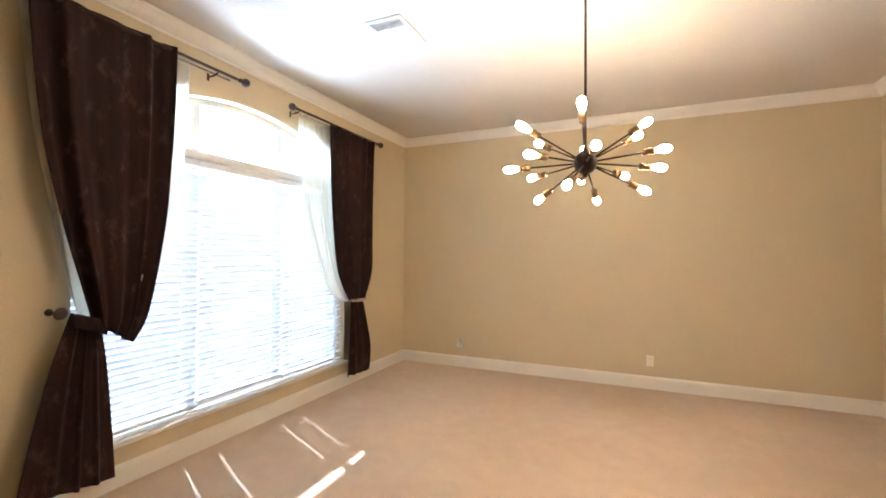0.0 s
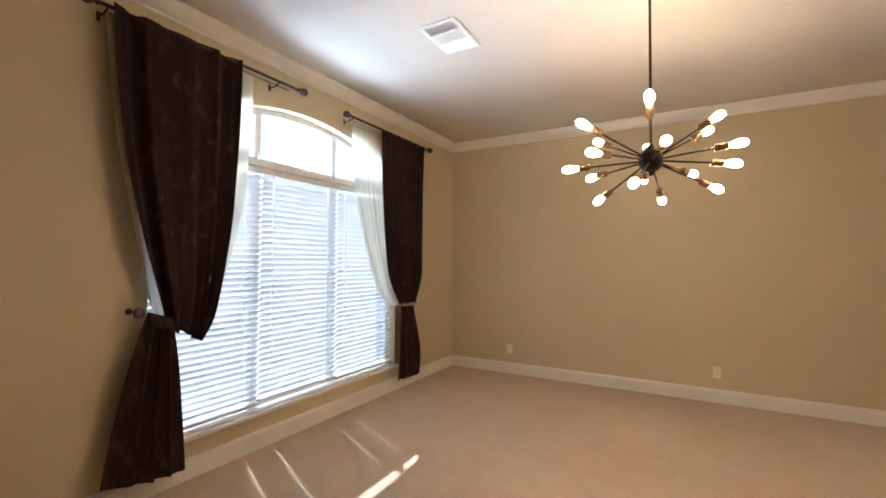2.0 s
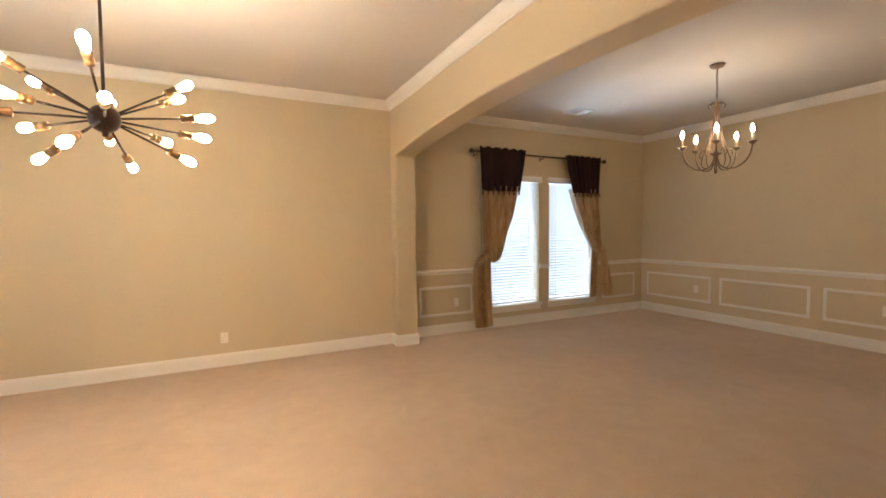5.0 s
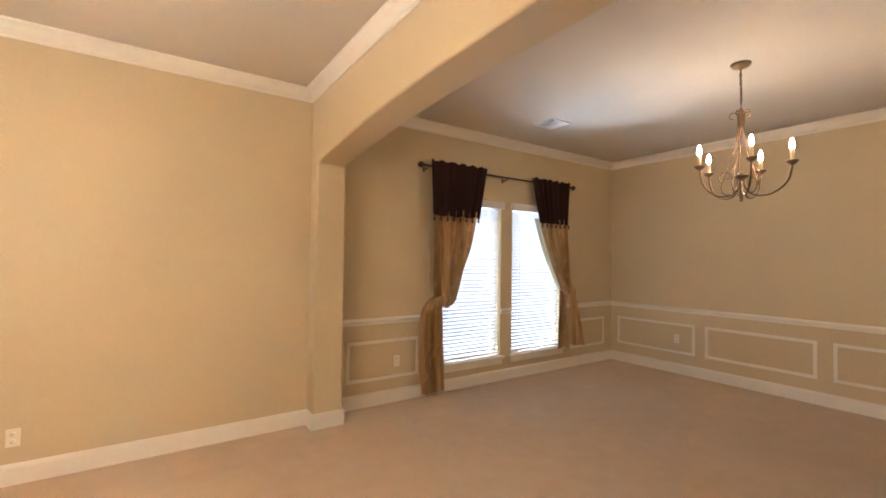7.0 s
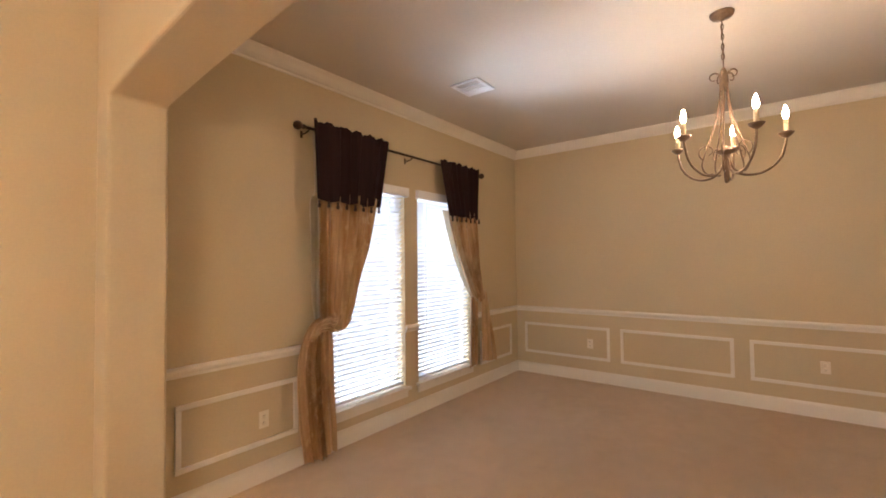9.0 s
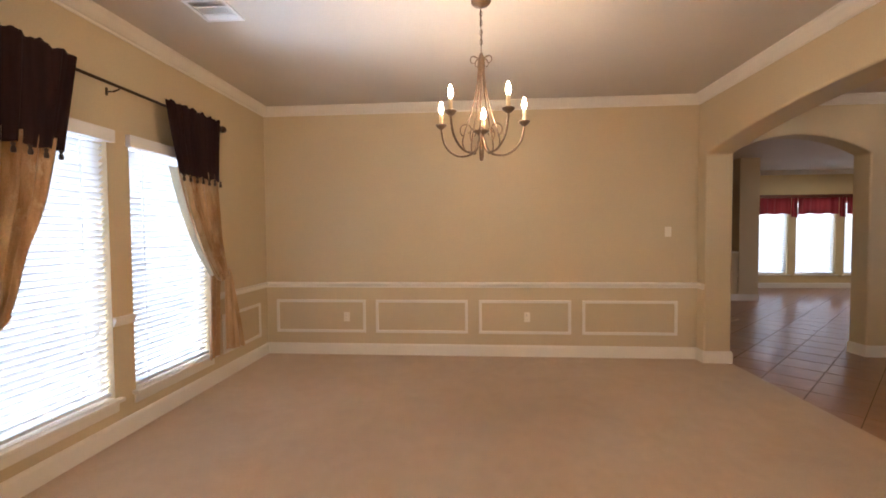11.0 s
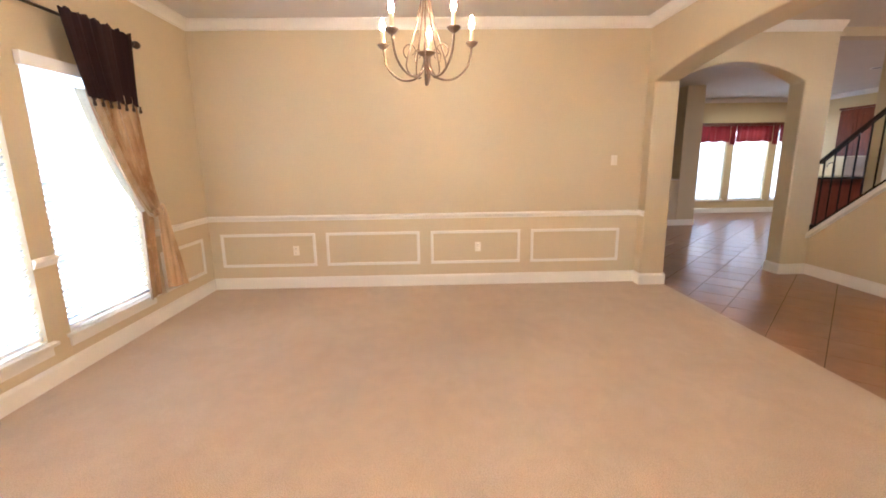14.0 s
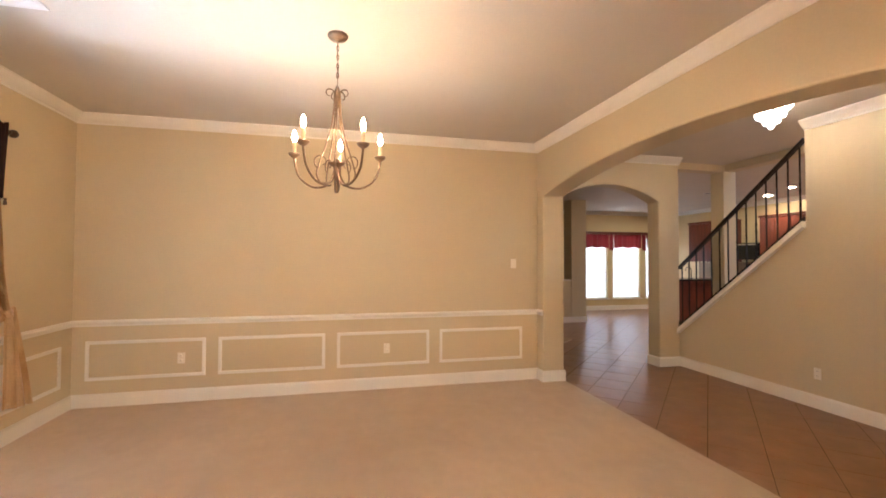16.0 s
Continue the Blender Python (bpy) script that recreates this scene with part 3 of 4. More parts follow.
def drape(axis, wall, left, right, folds, deep, v0=0.0, v1=1.0, nu=72, nv=44, seed=0.0, flare=0.0, pinch=None, sgn=1.0, hem=0.0, ruffle=0.0):
    """A gathered cloth between two edge lines (place along the wall, height); axis is the wall's normal."""
    bm = NB()
    grid = []
    w0 = math.hypot(right[0][0] - left[0][0], right[0][1] - left[0][1])
    for j in range(nv + 1):
        v = v0 + (v1 - v0) * j / nv
        a, b = along_curve(left, v), along_curve(right, v)
        w = math.hypot(b[0] - a[0], b[1] - a[1])
        tight = max(0.0, min(1.0, 1.0 - w / max(w0, 1e-3)))
        row = []
        for i in range(nu + 1):
            u = i / nu
            ph = u * folds * 2 * math.pi + seed + 0.5 * math.sin(3 * u + seed + 1.6 * v)
            amp = deep * (0.55 + 0.45 * math.sin(1.7 * u * folds + seed * 2)) * (0.75 + 0.35 * v)
            d = amp * (math.sin(ph) + 0.35 * math.sin(2.1 * ph + seed))
            d += tight * 0.035 * math.sin(math.pi * u)
            d += flare * v * math.sin(math.pi * u)
            s = a[0] + (b[0] - a[0]) * u + 0.25 * amp * math.cos(ph)
            z = a[1] + (b[1] - a[1]) * u
            if ruffle and j == 0:
                z += ruffle * (math.sin(ph * 0.8) + 0.5 * math.sin(ph * 2.3 + 1))
            if hem and j == nv:
                z += hem * math.sin(ph * 0.5)
            p = (wall + sgn * d, s, z) if axis == "x" else (s, wall + sgn * d, z)
            row.append(bm.verts.new(p))
        grid.append(row)
    for j in range(nv):
        for i in range(nu):
            bm.faces.new((grid[j][i], grid[j][i + 1], grid[j + 1][i + 1], grid[j + 1][i])).smooth = True
    return bm


def cloth(name, bm, material, parent, label="", thick=0.004):
    o = wpart(name, bm, material, parent, label)
    sm = o.modifiers.new("thickness", "SOLIDIFY")
    sm.thickness, sm.offset = thick, 0
    return o


def rod(axis, wall, a0, a1, z, out, brackets, ends, label, radius=0.011, double=False):
    """A round rod on brackets, with turned finials at the ends that are named."""
    at = (lambda a, d, q: (wall + d, a, q)) if axis == "x" else (lambda a, d, q: (a, wall - d, q))
    ob = empty("curtain_rod", at((a0 + a1) / 2, 0, z), label, "curtain rod")
    wpart("pole", tube(NB(), [at(a0, out, z), at(a1, out, z)], radius, 12), BRONZE, ob)
    if double:
        wpart("rear_pole", tube(NB(), [at(a0 + 0.03, out - 0.055, z - 0.01), at(a1 - 0.03, out - 0.055, z - 0.01)], 0.006, 10), CHROME, ob)
    for a in brackets:
        bm = NB()
        tube(bm, [at(a, 0.004, z - 0.03), at(a, out * 0.6, z - 0.03), at(a, out, z - 0.016)], 0.006, 8)
        p, q = at(a - 0.009, 0.0, z - 0.055), at(a + 0.009, 0.006, z + 0.0)
        box(bm, min(p[0], q[0]), min(p[1], q[1]), p[2], max(p[0], q[0]), max(p[1], q[1]), q[2], 0.002)
        wpart("bracket", bm, BRONZE, ob)
    for a, s in ends:
        bm = NB()
        turn = Euler((0, radians(90 * s), 0)).to_matrix().to_4x4() if axis == "y" else Euler((radians(-90 * s), 0, 0)).to_matrix().to_4x4()
        lathe(bm, [(0.013, -0.005), (0.018, 0.0), (0.018, 0.012), (0.011, 0.018), (0.020, 0.026), (0.031, 0.042), (0.034, 0.058), (0.028, 0.075), (0.014, 0.088), (0.0, 0.092)], 18, Matrix.Translation(at(a, out, z)) @ turn)
        wpart("finial", bm, WOODKNOB, ob, "turned dark wooden finial")
    return ob


def holdback(axis, wall, a, z, label):
    ob = empty("curtain_holdback", (wall, a, z) if axis == "x" else (a, wall, z), label, "holdback")
    s = 1 if axis == "x" else -1
    turn = Euler((0, radians(90), 0)).to_matrix().to_4x4() if axis == "x" else Euler((radians(90), 0, 0)).to_matrix().to_4x4()
    part("stem", lathe(NB(), [(0.02, 0), (0.02, 0.006), (0.007, 0.01), (0.007, 0.10)], 12, turn), BRONZE, ob)
    part("knob", lathe(NB(), [(0.0, 0.095), (0.014, 0.098), (0.03, 0.11), (0.034, 0.12), (0.02, 0.132), (0.0, 0.136)], 16, turn), WOODKNOB, ob)
    return ob


# living room
rod("x", XW, 1.70, 3.03, 2.79, 0.11, (1.74, 2.86), ((1.70, -1), (3.05, 1)), "dark bronze double curtain rod with wooden finials", double=True)
rod("x", XW, 3.67, 5.02, 2.765, 0.11, (3.70, 5.0), ((3.67, -1), (5.03, 1)), "dark bronze double curtain rod with wooden finials", double=True)

c = empty("curtain", (XW + 0.1, 2.0, 0.16), "dark brown embroidered drape tied back at one side", "curtain", "living room drapes")
L = [(1.755, 2.813), (1.79, 2.348), (1.84, 1.968), (1.93, 1.548), (2.02, 1.218), (2.07, 1.048)]
R = [(2.535, 2.813), (2.525, 2.348), (2.5, 1.948), (2.475, 1.648), (2.41, 1.248), (2.355, 1.028), (2.28, 0.903)]
cloth("drape", drape("x", XW + 0.11, L, R, 4.2, 0.034, nu=110, nv=60, seed=0.6), DARKCLOTH, c)
cloth("tail", drape("x", XW + 0.105, [(1.98, 1.108), (1.9, 0.848), (1.82, 0.498), (1.765, 0.19)], [(2.13, 1.008), (2.16, 0.798), (2.19, 0.47), (2.215, 0.12)], 4, 0.020, nu=80, nv=40, seed=2.0, flare=0.05), DARKCLOTH, c)
cloth("tie_band", drape("x", XW + 0.125, [(1.97, 1.118), (1.975, 1.038)], [(2.16, 1.048), (2.15, 0.968)], 2, 0.008, nu=24, nv=6, flare=0.05), DARKCLOTH, c)
s = empty("sheer_curtain", (XW + 0.05, 2.0, 0.9), "ivory sheer curtain behind a dark drape", "sheer curtain", "living room sheers")
cloth("sheer", drape("x", XW + 0.055, [(1.75, 2.778), (1.815, 2.148), (1.91, 1.648), (2, 1.198), (2.06, 1.048)], [(2.68, 2.768), (2.66, 2.248), (2.62, 1.848), (2.53, 1.448), (2.4, 1.098), (2.28, 0.938)], 9, 0.014, nu=120, nv=40, seed=1.0), SHEER, s, thick=0.001)
holdback("x", XW, 1.93, 1.115, "turned dark wooden holdback screwed to the wall")

c = empty("curtain", (XW + 0.1, 4.7, 0.16), "dark brown drape gathered in a narrow silver tie", "curtain", "living room drapes")
cloth("drape", drape("x", XW + 0.11, [(4.14, 2.763), (4.16, 2.248), (4.21, 1.698), (4.3, 1.248), (4.5, 0.948)], [(4.955, 2.763), (4.93, 2.148), (4.92, 1.648), (4.9, 1.248), (4.73, 0.948)], 5, 0.030, nu=100, nv=60, seed=3.1), DARKCLOTH, c)
cloth("tail", drape("x", XW + 0.11, [(4.5, 0.948), (4.475, 0.648), (4.46, 0.37), (4.44, 0.14)], [(4.73, 0.948), (4.83, 0.648), (4.9, 0.39), (4.88, 0.12)], 4, 0.022, nu=70, nv=34, seed=0.3, flare=0.02), DARKCLOTH, c)
cloth("tie_band", drape("x", XW + 0.15, [(4.47, 0.968), (4.475, 0.933)], [(4.755, 0.963), (4.75, 0.928)], 2, 0.004, nu=24, nv=4, flare=0.03), CHROME, c, "thin silver tie")
s = empty("sheer_curtain", (XW + 0.05, 4.4, 0.95), "ivory sheer curtain swept aside behind a dark drape", "sheer curtain", "living room sheers")
cloth("sheer", drape("x", XW + 0.055, [(3.76, 2.723), (3.8, 2.248), (3.9, 1.798), (4.05, 1.398), (4.22, 1.068), (4.47, 0.933)], [(4.4, 2.723), (4.42, 2.148), (4.46, 1.548), (4.52, 1.148), (4.6, 0.948)], 8, 0.014, nu=110, nv=44, seed=4.0), SHEER, s, thick=0.001)

# dining room
YC = YD - 0.10
rod("y", YD, 3.0, 5.40, 2.53, 0.10, (3.04, 4.21, 5.36), ((3.0, -1), (5.40, 1)), "thin dark bronze curtain rod with turned finials")


def spline_3d(pts, n=24):
    """A smooth line through points (Catmull-Rom)."""
    q = [Vector(p) for p in [pts[0]] + list(pts) + [pts[-1]]]
    out = []
    for i in range(n + 1):
        u = min(i / n * (len(pts) - 1), len(pts) - 1.0001)
        k, f = int(u), u - int(u)
        a, b, c_, d = q[k:k + 4]
        out.append(tuple(0.5 * ((2 * b) + (c_ - a) * f + (2 * a - 5 * b + 4 * c_ - d) * f * f + (3 * b - a - 3 * c_ + d) * f ** 3)))
    return out


def tassel(ob, a, z):
    bm = lathe(NB(), [(0.0, 0.02), (0.009, 0.017), (0.011, 0.008), (0.006, 0.0), (0.010, -0.006), (0.013, -0.022), (0.011, -0.036), (0.0, -0.037)][::-1], 8, Matrix.Translation((a, YC - 0.062, z)))
    wpart("tassel", bm, WOODKNOB, ob, "small brown tassel")


c = empty("curtain", (3.2, YC, 0.05), "dark brown and gold drape tied back low beside the window", "curtain", "dining room drapes")
L = [(3.07, 2.06), (3.075, 1.98), (3.085, 1.6), (3.09, 1.25), (3.12, 1.06)]
R = [(3.715, 2.06), (3.70, 1.98), (3.62, 1.65), (3.51, 1.38), (3.41, 1.13), (3.27, 0.985)]
cloth("band", drape("y", YC - 0.050, [(3.045, 2.59), (3.06, 2.3), (3.07, 1.985)], [(3.825, 2.59), (3.77, 2.3), (3.705, 1.985)], 7, 0.020, nu=90, nv=24, seed=1.2, sgn=-1, hem=0.008, ruffle=0.010), BANDCLOTH, c, "dark brown upper band")
R[-2:] = [(3.44, 1.14), (3.37, 1.01), (3.27, 0.965)]
cloth("drape", drape("y", YC - 0.035, L, R, 6.5, 0.034, nu=130, nv=64, seed=0.4, sgn=-1, flare=0.02), GOLDCLOTH, c, "gold tan embroidered lower cloth, fold shade in its colour")
cloth("lining", drape("y", YC + 0.02, [(3.085, 2.5)] + [(p[0] + (0.025 if p[1] > 2.0 else -0.022), p[1]) for p in L], [(3.62, 2.5)] + [(p[0] + 0.012, p[1]) for p in R], 4.5, 0.010, nu=70, nv=44, seed=0.4, sgn=-1), LINING, c, "ivory lining")
cloth("tail", drape("y", YC - 0.01, [(3.13, 1.10), (3.05, 1.06), (2.975, 0.95), (2.93, 0.74), (2.94, 0.38), (2.985, 0.05)], [(3.22, 1.06), (3.25, 0.90), (3.265, 0.6), (3.28, 0.3), (3.285, 0.06)], 5.5, 0.038, nu=110, nv=48, seed=2.2, flare=0.03, sgn=-1), GOLDCLOTH, c)
bm = NB()
for k in range(9):
    w = 0.008 * math.sin(2.1 * k)
    tube(bm, spline_3d([(3.41 - 0.016 * k, YC - 0.030, 1.060 + 0.016 * k), (3.32 - 0.012 * k, YC - 0.062 + w, 1.000 + 0.015 * k), (3.22, YC - 0.078 - w, 0.990 + 0.014 * k), (3.14, YC - 0.075 + w, 1.005 + 0.011 * k), (3.10 - 0.004 * k, YC - 0.058, 0.995 + 0.007 * k), (3.07 - 0.006 * k, YC - 0.020, 0.93)]), 0.0115, 8, 0.007)
wpart("tie_fold", bm, GOLDCLOTH, c)
for i in range(8):
    tassel(c, 3.085 + i * 0.088, 1.965 + 0.004 * (i % 2))

c = empty("curtain", (5.3, YC, 0.28), "dark brown and gold drape tied back at the corner", "curtain", "dining room drapes")
L = [(4.715, 2.06), (4.73, 2.0), (4.84, 1.7), (4.98, 1.42), (5.12, 1.22), (5.24, 1.07)]
R = [(5.285, 2.06), (5.285, 2.0), (5.32, 1.6), (5.345, 1.3), (5.36, 1.07)]
cloth("band", drape("y", YC - 0.050, [(4.595, 2.575), (4.66, 2.3), (4.745, 1.995)], [(5.33, 2.575), (5.31, 2.3), (5.295, 1.995)], 7, 0.020, nu=90, nv=24, seed=5.2, sgn=-1, hem=0.008, ruffle=0.010), BANDCLOTH, c, "dark brown upper band")
cloth("drape", drape("y", YC - 0.03, [(p[0] + 0.05, p[1]) for p in L], R, 5.5, 0.034, nu=110, nv=60, seed=3.4, sgn=-1), GOLDCLOTH, c, "gold tan embroidered lower cloth, fold shade in its colour")
cloth("facing", drape("y", YC - 0.045, [(4.735, 2.0), (4.82, 1.76), (4.93, 1.50), (5.05, 1.27), (5.17, 1.085), (5.25, 1.045)], [(4.90, 2.0), (4.97, 1.76), (5.09, 1.50), (5.21, 1.30), (5.315, 1.16), (5.345, 1.115)], 1.6, 0.020, nu=40, nv=60, seed=0.7, sgn=-1), FACING, c, "pale satin turned-back edge")
cloth("lining", drape("y", YC + 0.03, [(p[0] + 0.01, p[1]) for p in L], [(p[0] - 0.03, p[1]) for p in R], 4.5, 0.010, nu=70, nv=40, seed=3.4, sgn=-1), LINING, c, "ivory lining")
cloth("tail", drape("y", YC - 0.015, [(5.165, 1.10), (5.155, 0.9), (5.14, 0.6), (5.125, 0.31)], [(5.33, 1.10), (5.31, 0.9), (5.295, 0.6), (5.28, 0.33)], 2.5, 0.030, nu=60, nv=36, seed=1.2, sgn=-1), GOLDCLOTH, c)
cloth("tail", drape("y", YC - 0.065, [(5.34, 1.14), (5.345, 0.9), (5.35, 0.6), (5.355, 0.36)], [(5.395, 1.15), (5.46, 0.9), (5.54, 0.6), (5.60, 0.33)], 2.5, 0.034, nu=60, nv=36, seed=4.4, flare=0.03, sgn=-1), GOLDCLOTH, c)
cloth("tie_band", drape("y", YC - 0.07, [(5.235, 1.10), (5.245, 1.04)], [(5.40, 1.16), (5.40, 1.11)], 2, 0.008, nu=24, nv=6, flare=0.03, sgn=-1), GOLDCLOTH, c)
for i in range(7):
    tassel(c, 4.775 + i * 0.086, 1.975 + 0.004 * (i % 2))

# ---- sputnik chandelier ----
HUB = Vector((-0.588, 3.26, 1.982))
ch = empty("sputnik_chandelier", HUB, "dark bronze sputnik chandelier with lit filament bulbs", "chandelier")
part("hub", lathe(NB(), [(0.0, -0.085), (0.012, -0.083), (0.014, -0.066)] + [(0.066 * math.cos(a), 0.066 * math.sin(a)) for a in [radians(q) for q in range(-75, 76, 15)]] + [(0.016, 0.067), (0.012, 0.09), (0.0, 0.09)], 24), BRONZE, ch)
part("stem", tube(NB(), [(0, 0, 0.06), (0, 0, CEILZ - HUB.z - 0.02)], 0.0075, 12), BRONZE, ch)
part("canopy", lathe(NB(), [(0.012, -0.05), (0.02, -0.045), (0.058, -0.034), (0.064, -0.02), (0.064, 0.0)], 24, Matrix.Translation((0, 0, CEILZ - HUB.z))), BRONZE, ch)
SOCK = [(0.009, 0.0), (0.020, 0.003), (0.020, 0.030), (0.017, 0.034), (0.021, 0.040), (0.021, 0.060), (0.017, 0.064)]
BLB = [(0.012, 0.060), (0.013, 0.072), (0.015, 0.084), (0.020, 0.102), (0.0225, 0.120), (0.0225, 0.132), (0.018, 0.148), (0.009, 0.158), (0.0, 0.161)]
ARMS = [(-143, 25), (144, 27), (-124, -1), (-174, -2), (146, -3), (142, -23), (-97, -25), (85, -23), (39, -19), (62, -3), (24, -3), (14, 9), (26, 34), (44, 27), (-78, -1), (97, 23), (-87, 31), (99, -4)]
arm_me = mesh("arm", tube(NB(), [(0, 0, 0.06), (0, 0, 0.320)], 0.0055, 8), BRONZE)
sock_me = mesh("socket", lathe(NB(), SOCK, 14, Matrix.Translation((0, 0, 0.313))), SOCKET)
bulb_me = mesh("bulb", lathe(NB(), BLB, 12, Matrix.Translation((0, 0, 0.313))), BULB)
for az, el in ARMS:
    d = Vector((math.cos(radians(az)) * math.cos(radians(el)), math.sin(radians(az)) * math.cos(radians(el)), math.sin(radians(el))))
    q = d.to_track_quat("Z", "Y")
    a = new("arm", arm_me)
    a.parent, a.rotation_mode, a.rotation_quaternion = ch, "QUATERNION", q
    for nm, me, lab in (("socket", sock_me, "aged brass lamp socket"), ("bulb", bulb_me, "lit clear filament bulb")):
        o = new(nm, me)
        o.parent = a
        tagged(o, lab)

# ---- candle chandelier ----
C2 = Vector((4.262, 3.37, CEILZ))
ch = empty("candle_chandelier", C2, "antique bronze five-arm chandelier with lit candle bulbs", "chandelier")
part("canopy", lathe(NB(), [(0.0, -0.045), (0.012, -0.042), (0.02, -0.034), (0.055, -0.026), (0.066, -0.012), (0.068, 0.0)], 28), PEWTER, ch)
for i in range(9):
    z = -0.055 - i * 0.031
    pts = [(0.0075 * math.cos(t), 0, z + 0.020 * math.sin(t)) for t in [2 * math.pi * k / 14 for k in range(15)]]
    if i % 2:
        pts = [(p[1], p[0], p[2]) for p in pts]
    part("chain_link", tube(NB(), pts, 0.0025, 6), PEWTER, ch)
part("cord", tube(NB(), [(0.003, 0, -0.03), (-0.006, 0.004, -0.12), (0.006, -0.003, -0.22), (0, 0, -0.34)], 0.0028, 6), PEWTER, ch)
part("collar", lathe(NB(), [(0.0, -0.50), (0.02, -0.48), (0.026, -0.44), (0.024, -0.40), (0.018, -0.37), (0.009, -0.345), (0.0, -0.34)], 16), PEWTER, ch)
part("finial", lathe(NB(), [(0.0, -1.065), (0.012, -1.06), (0.015, -1.03), (0.016, -0.92), (0.022, -0.90), (0.026, -0.88), (0.018, -0.84), (0.0, -0.83)], 16), PEWTER, ch)
part("center_cup", lathe(NB(), [(0.012, -0.90), (0.03, -0.885), (0.055, -0.87), (0.06, -0.865), (0.05, -0.862), (0.0, -0.862)], 20), PEWTER, ch)


def spline(pts, n=40):
    return [(lambda p: (p[0], 0, p[1]))(along_curve(pts, i / n)) for i in range(n + 1)]


def curl(cx, cz, r0, r1, a0, a1, n=26):
    return [(cx + (r0 + (r1 - r0) * i / n) * math.cos(radians(a0 + (a1 - a0) * i / n)), cz + (r0 + (r1 - r0) * i / n) * math.sin(radians(a0 + (a1 - a0) * i / n))) for i in range(n + 1)]


ARM = [(0.012, -0.90), (0.035, -0.97), (0.08, -1.015), (0.16, -1.02), (0.23, -0.985), (0.278, -0.925), (0.298, -0.85), (0.303, -0.81)]
UP = [(0.018, -0.42), (0.022, -0.50), (0.038, -0.62), (0.075, -0.76), (0.115, -0.88), (0.13, -0.95), (0.105, -1.0), (0.07, -1.0)]
SCROLL = curl(0.052, -0.40, 0.034, 0.016, 180, -110)
LOWER = curl(0.10, -0.86, 0.052, 0.022, -70, 250)
arm_me = mesh("arm", tube(NB(), spline(ARM), 0.0075, 8), PEWTER)
bm = tube(NB(), spline(UP), 0.0055, 8)
strap_me = mesh("strap", bm, PEWTER)
scroll_me = mesh("scroll", tube(NB(), [(p[0], 0, p[1]) for p in SCROLL], 0.0055, 8, 0.003), PEWTER)
lower_me = mesh("lower_scroll", tube(NB(), [(p[0], 0, p[1]) for p in LOWER], 0.005, 8, 0.003), PEWTER)
cup_me = mesh("drip_pan", lathe(NB(), [(0.008, -0.82), (0.018, -0.815), (0.034, -0.80), (0.041, -0.79), (0.039, -0.787), (0.015, -0.795), (0.0, -0.795)], 18, Matrix.Translation((0.303, 0, 0))), PEWTER)
sleeve_me = mesh("candle_sleeve", lathe(NB(), [(0.0, -0.795), (0.0125, -0.795), (0.0125, -0.708), (0.010, -0.705), (0.0, -0.705)], 12, Matrix.Translation((0.303, 0, 0))), CANDLE)
flame_me = mesh("candle_bulb", lathe(NB(), [(0.008, -0.705), (0.011, -0.697), (0.0150, -0.684), (0.0150, -0.672), (0.0105, -0.650), (0.0045, -0.632), (0.0, -0.625)], 12, Matrix.Translation((0.303, 0, 0))), FLAME)
for k in range(5):
    rz = radians(-4 + 72 * k)
    for nm, me, off in (("arm", arm_me, 0), ("strap", strap_me, 36), ("scroll", scroll_me, 36), ("lower_scroll", lower_me, 36)):
        o = new(nm, me)
        o.parent = ch
        o.rotation_euler = (0, 0, rz + radians(off))
        if nm == "arm":
            for n2, m2, lab in (("drip_pan", cup_me, ""), ("candle_sleeve", sleeve_me, "ivory candle sleeve"), ("candle_bulb", flame_me, "lit flame-shaped bulb")):
                q = new(n2, m2)
                q.parent = o
                if lab:
                    tagged(q, lab)

# ---- foyer crystal light ----
fl = empty("crystal_ceiling_light", (4.53, -0.60, CEILZ), "lit tiered crystal flush ceiling light", "ceiling light")
part("base_plate", lathe(NB(), [(0.0, -0.02), (0.165, -0.02), (0.17, -0.012), (0.17, 0.0)], 28), CHROME, fl)
for r, z in ((0.148, -0.045), (0.10, -0.12)):
    part("ring", lathe(NB(), [(r - 0.006, z + 0.028), (r + 0.006, z + 0.028), (r + 0.006, z + 0.036), (r - 0.006, z + 0.036)], 28), CHROME, fl)
part("stem", tube(NB(), [(0, 0, -0.18), (0, 0, 0.0)], 0.008, 8), CHROME, fl)
for k in range(3):
    a = 2 * math.pi * k / 3
    bm = NB()
    bmesh.ops.create_uvsphere(bm, u_segments=10, v_segments=8, radius=0.024, matrix=Matrix.Translation((0.075 * math.cos(a), 0.075 * math.sin(a), -0.062)))
    part("bulb", bm, CRYSTALBULB, fl)
bm = NB()
bmesh.ops.create_uvsphere(bm, u_segments=10, v_segments=8, radius=0.027, matrix=Matrix.Diagonal((1, 1, 1.3, 1)))
crystal_me = mesh("crystal", bm, CRYSTAL_GLOW)
for r, z, n in ((0.146, -0.050, 13), (0.100, -0.125, 9), (0.050, -0.185, 5), (0.0, -0.23, 1)):
    for k in range(n):
        a = 2 * math.pi * k / n
        o = new("crystal", crystal_me)
        o.parent = fl
        o.location = (r * math.cos(a), r * math.sin(a), z)
        tagged(o, "cut crystal drop with an added glow")

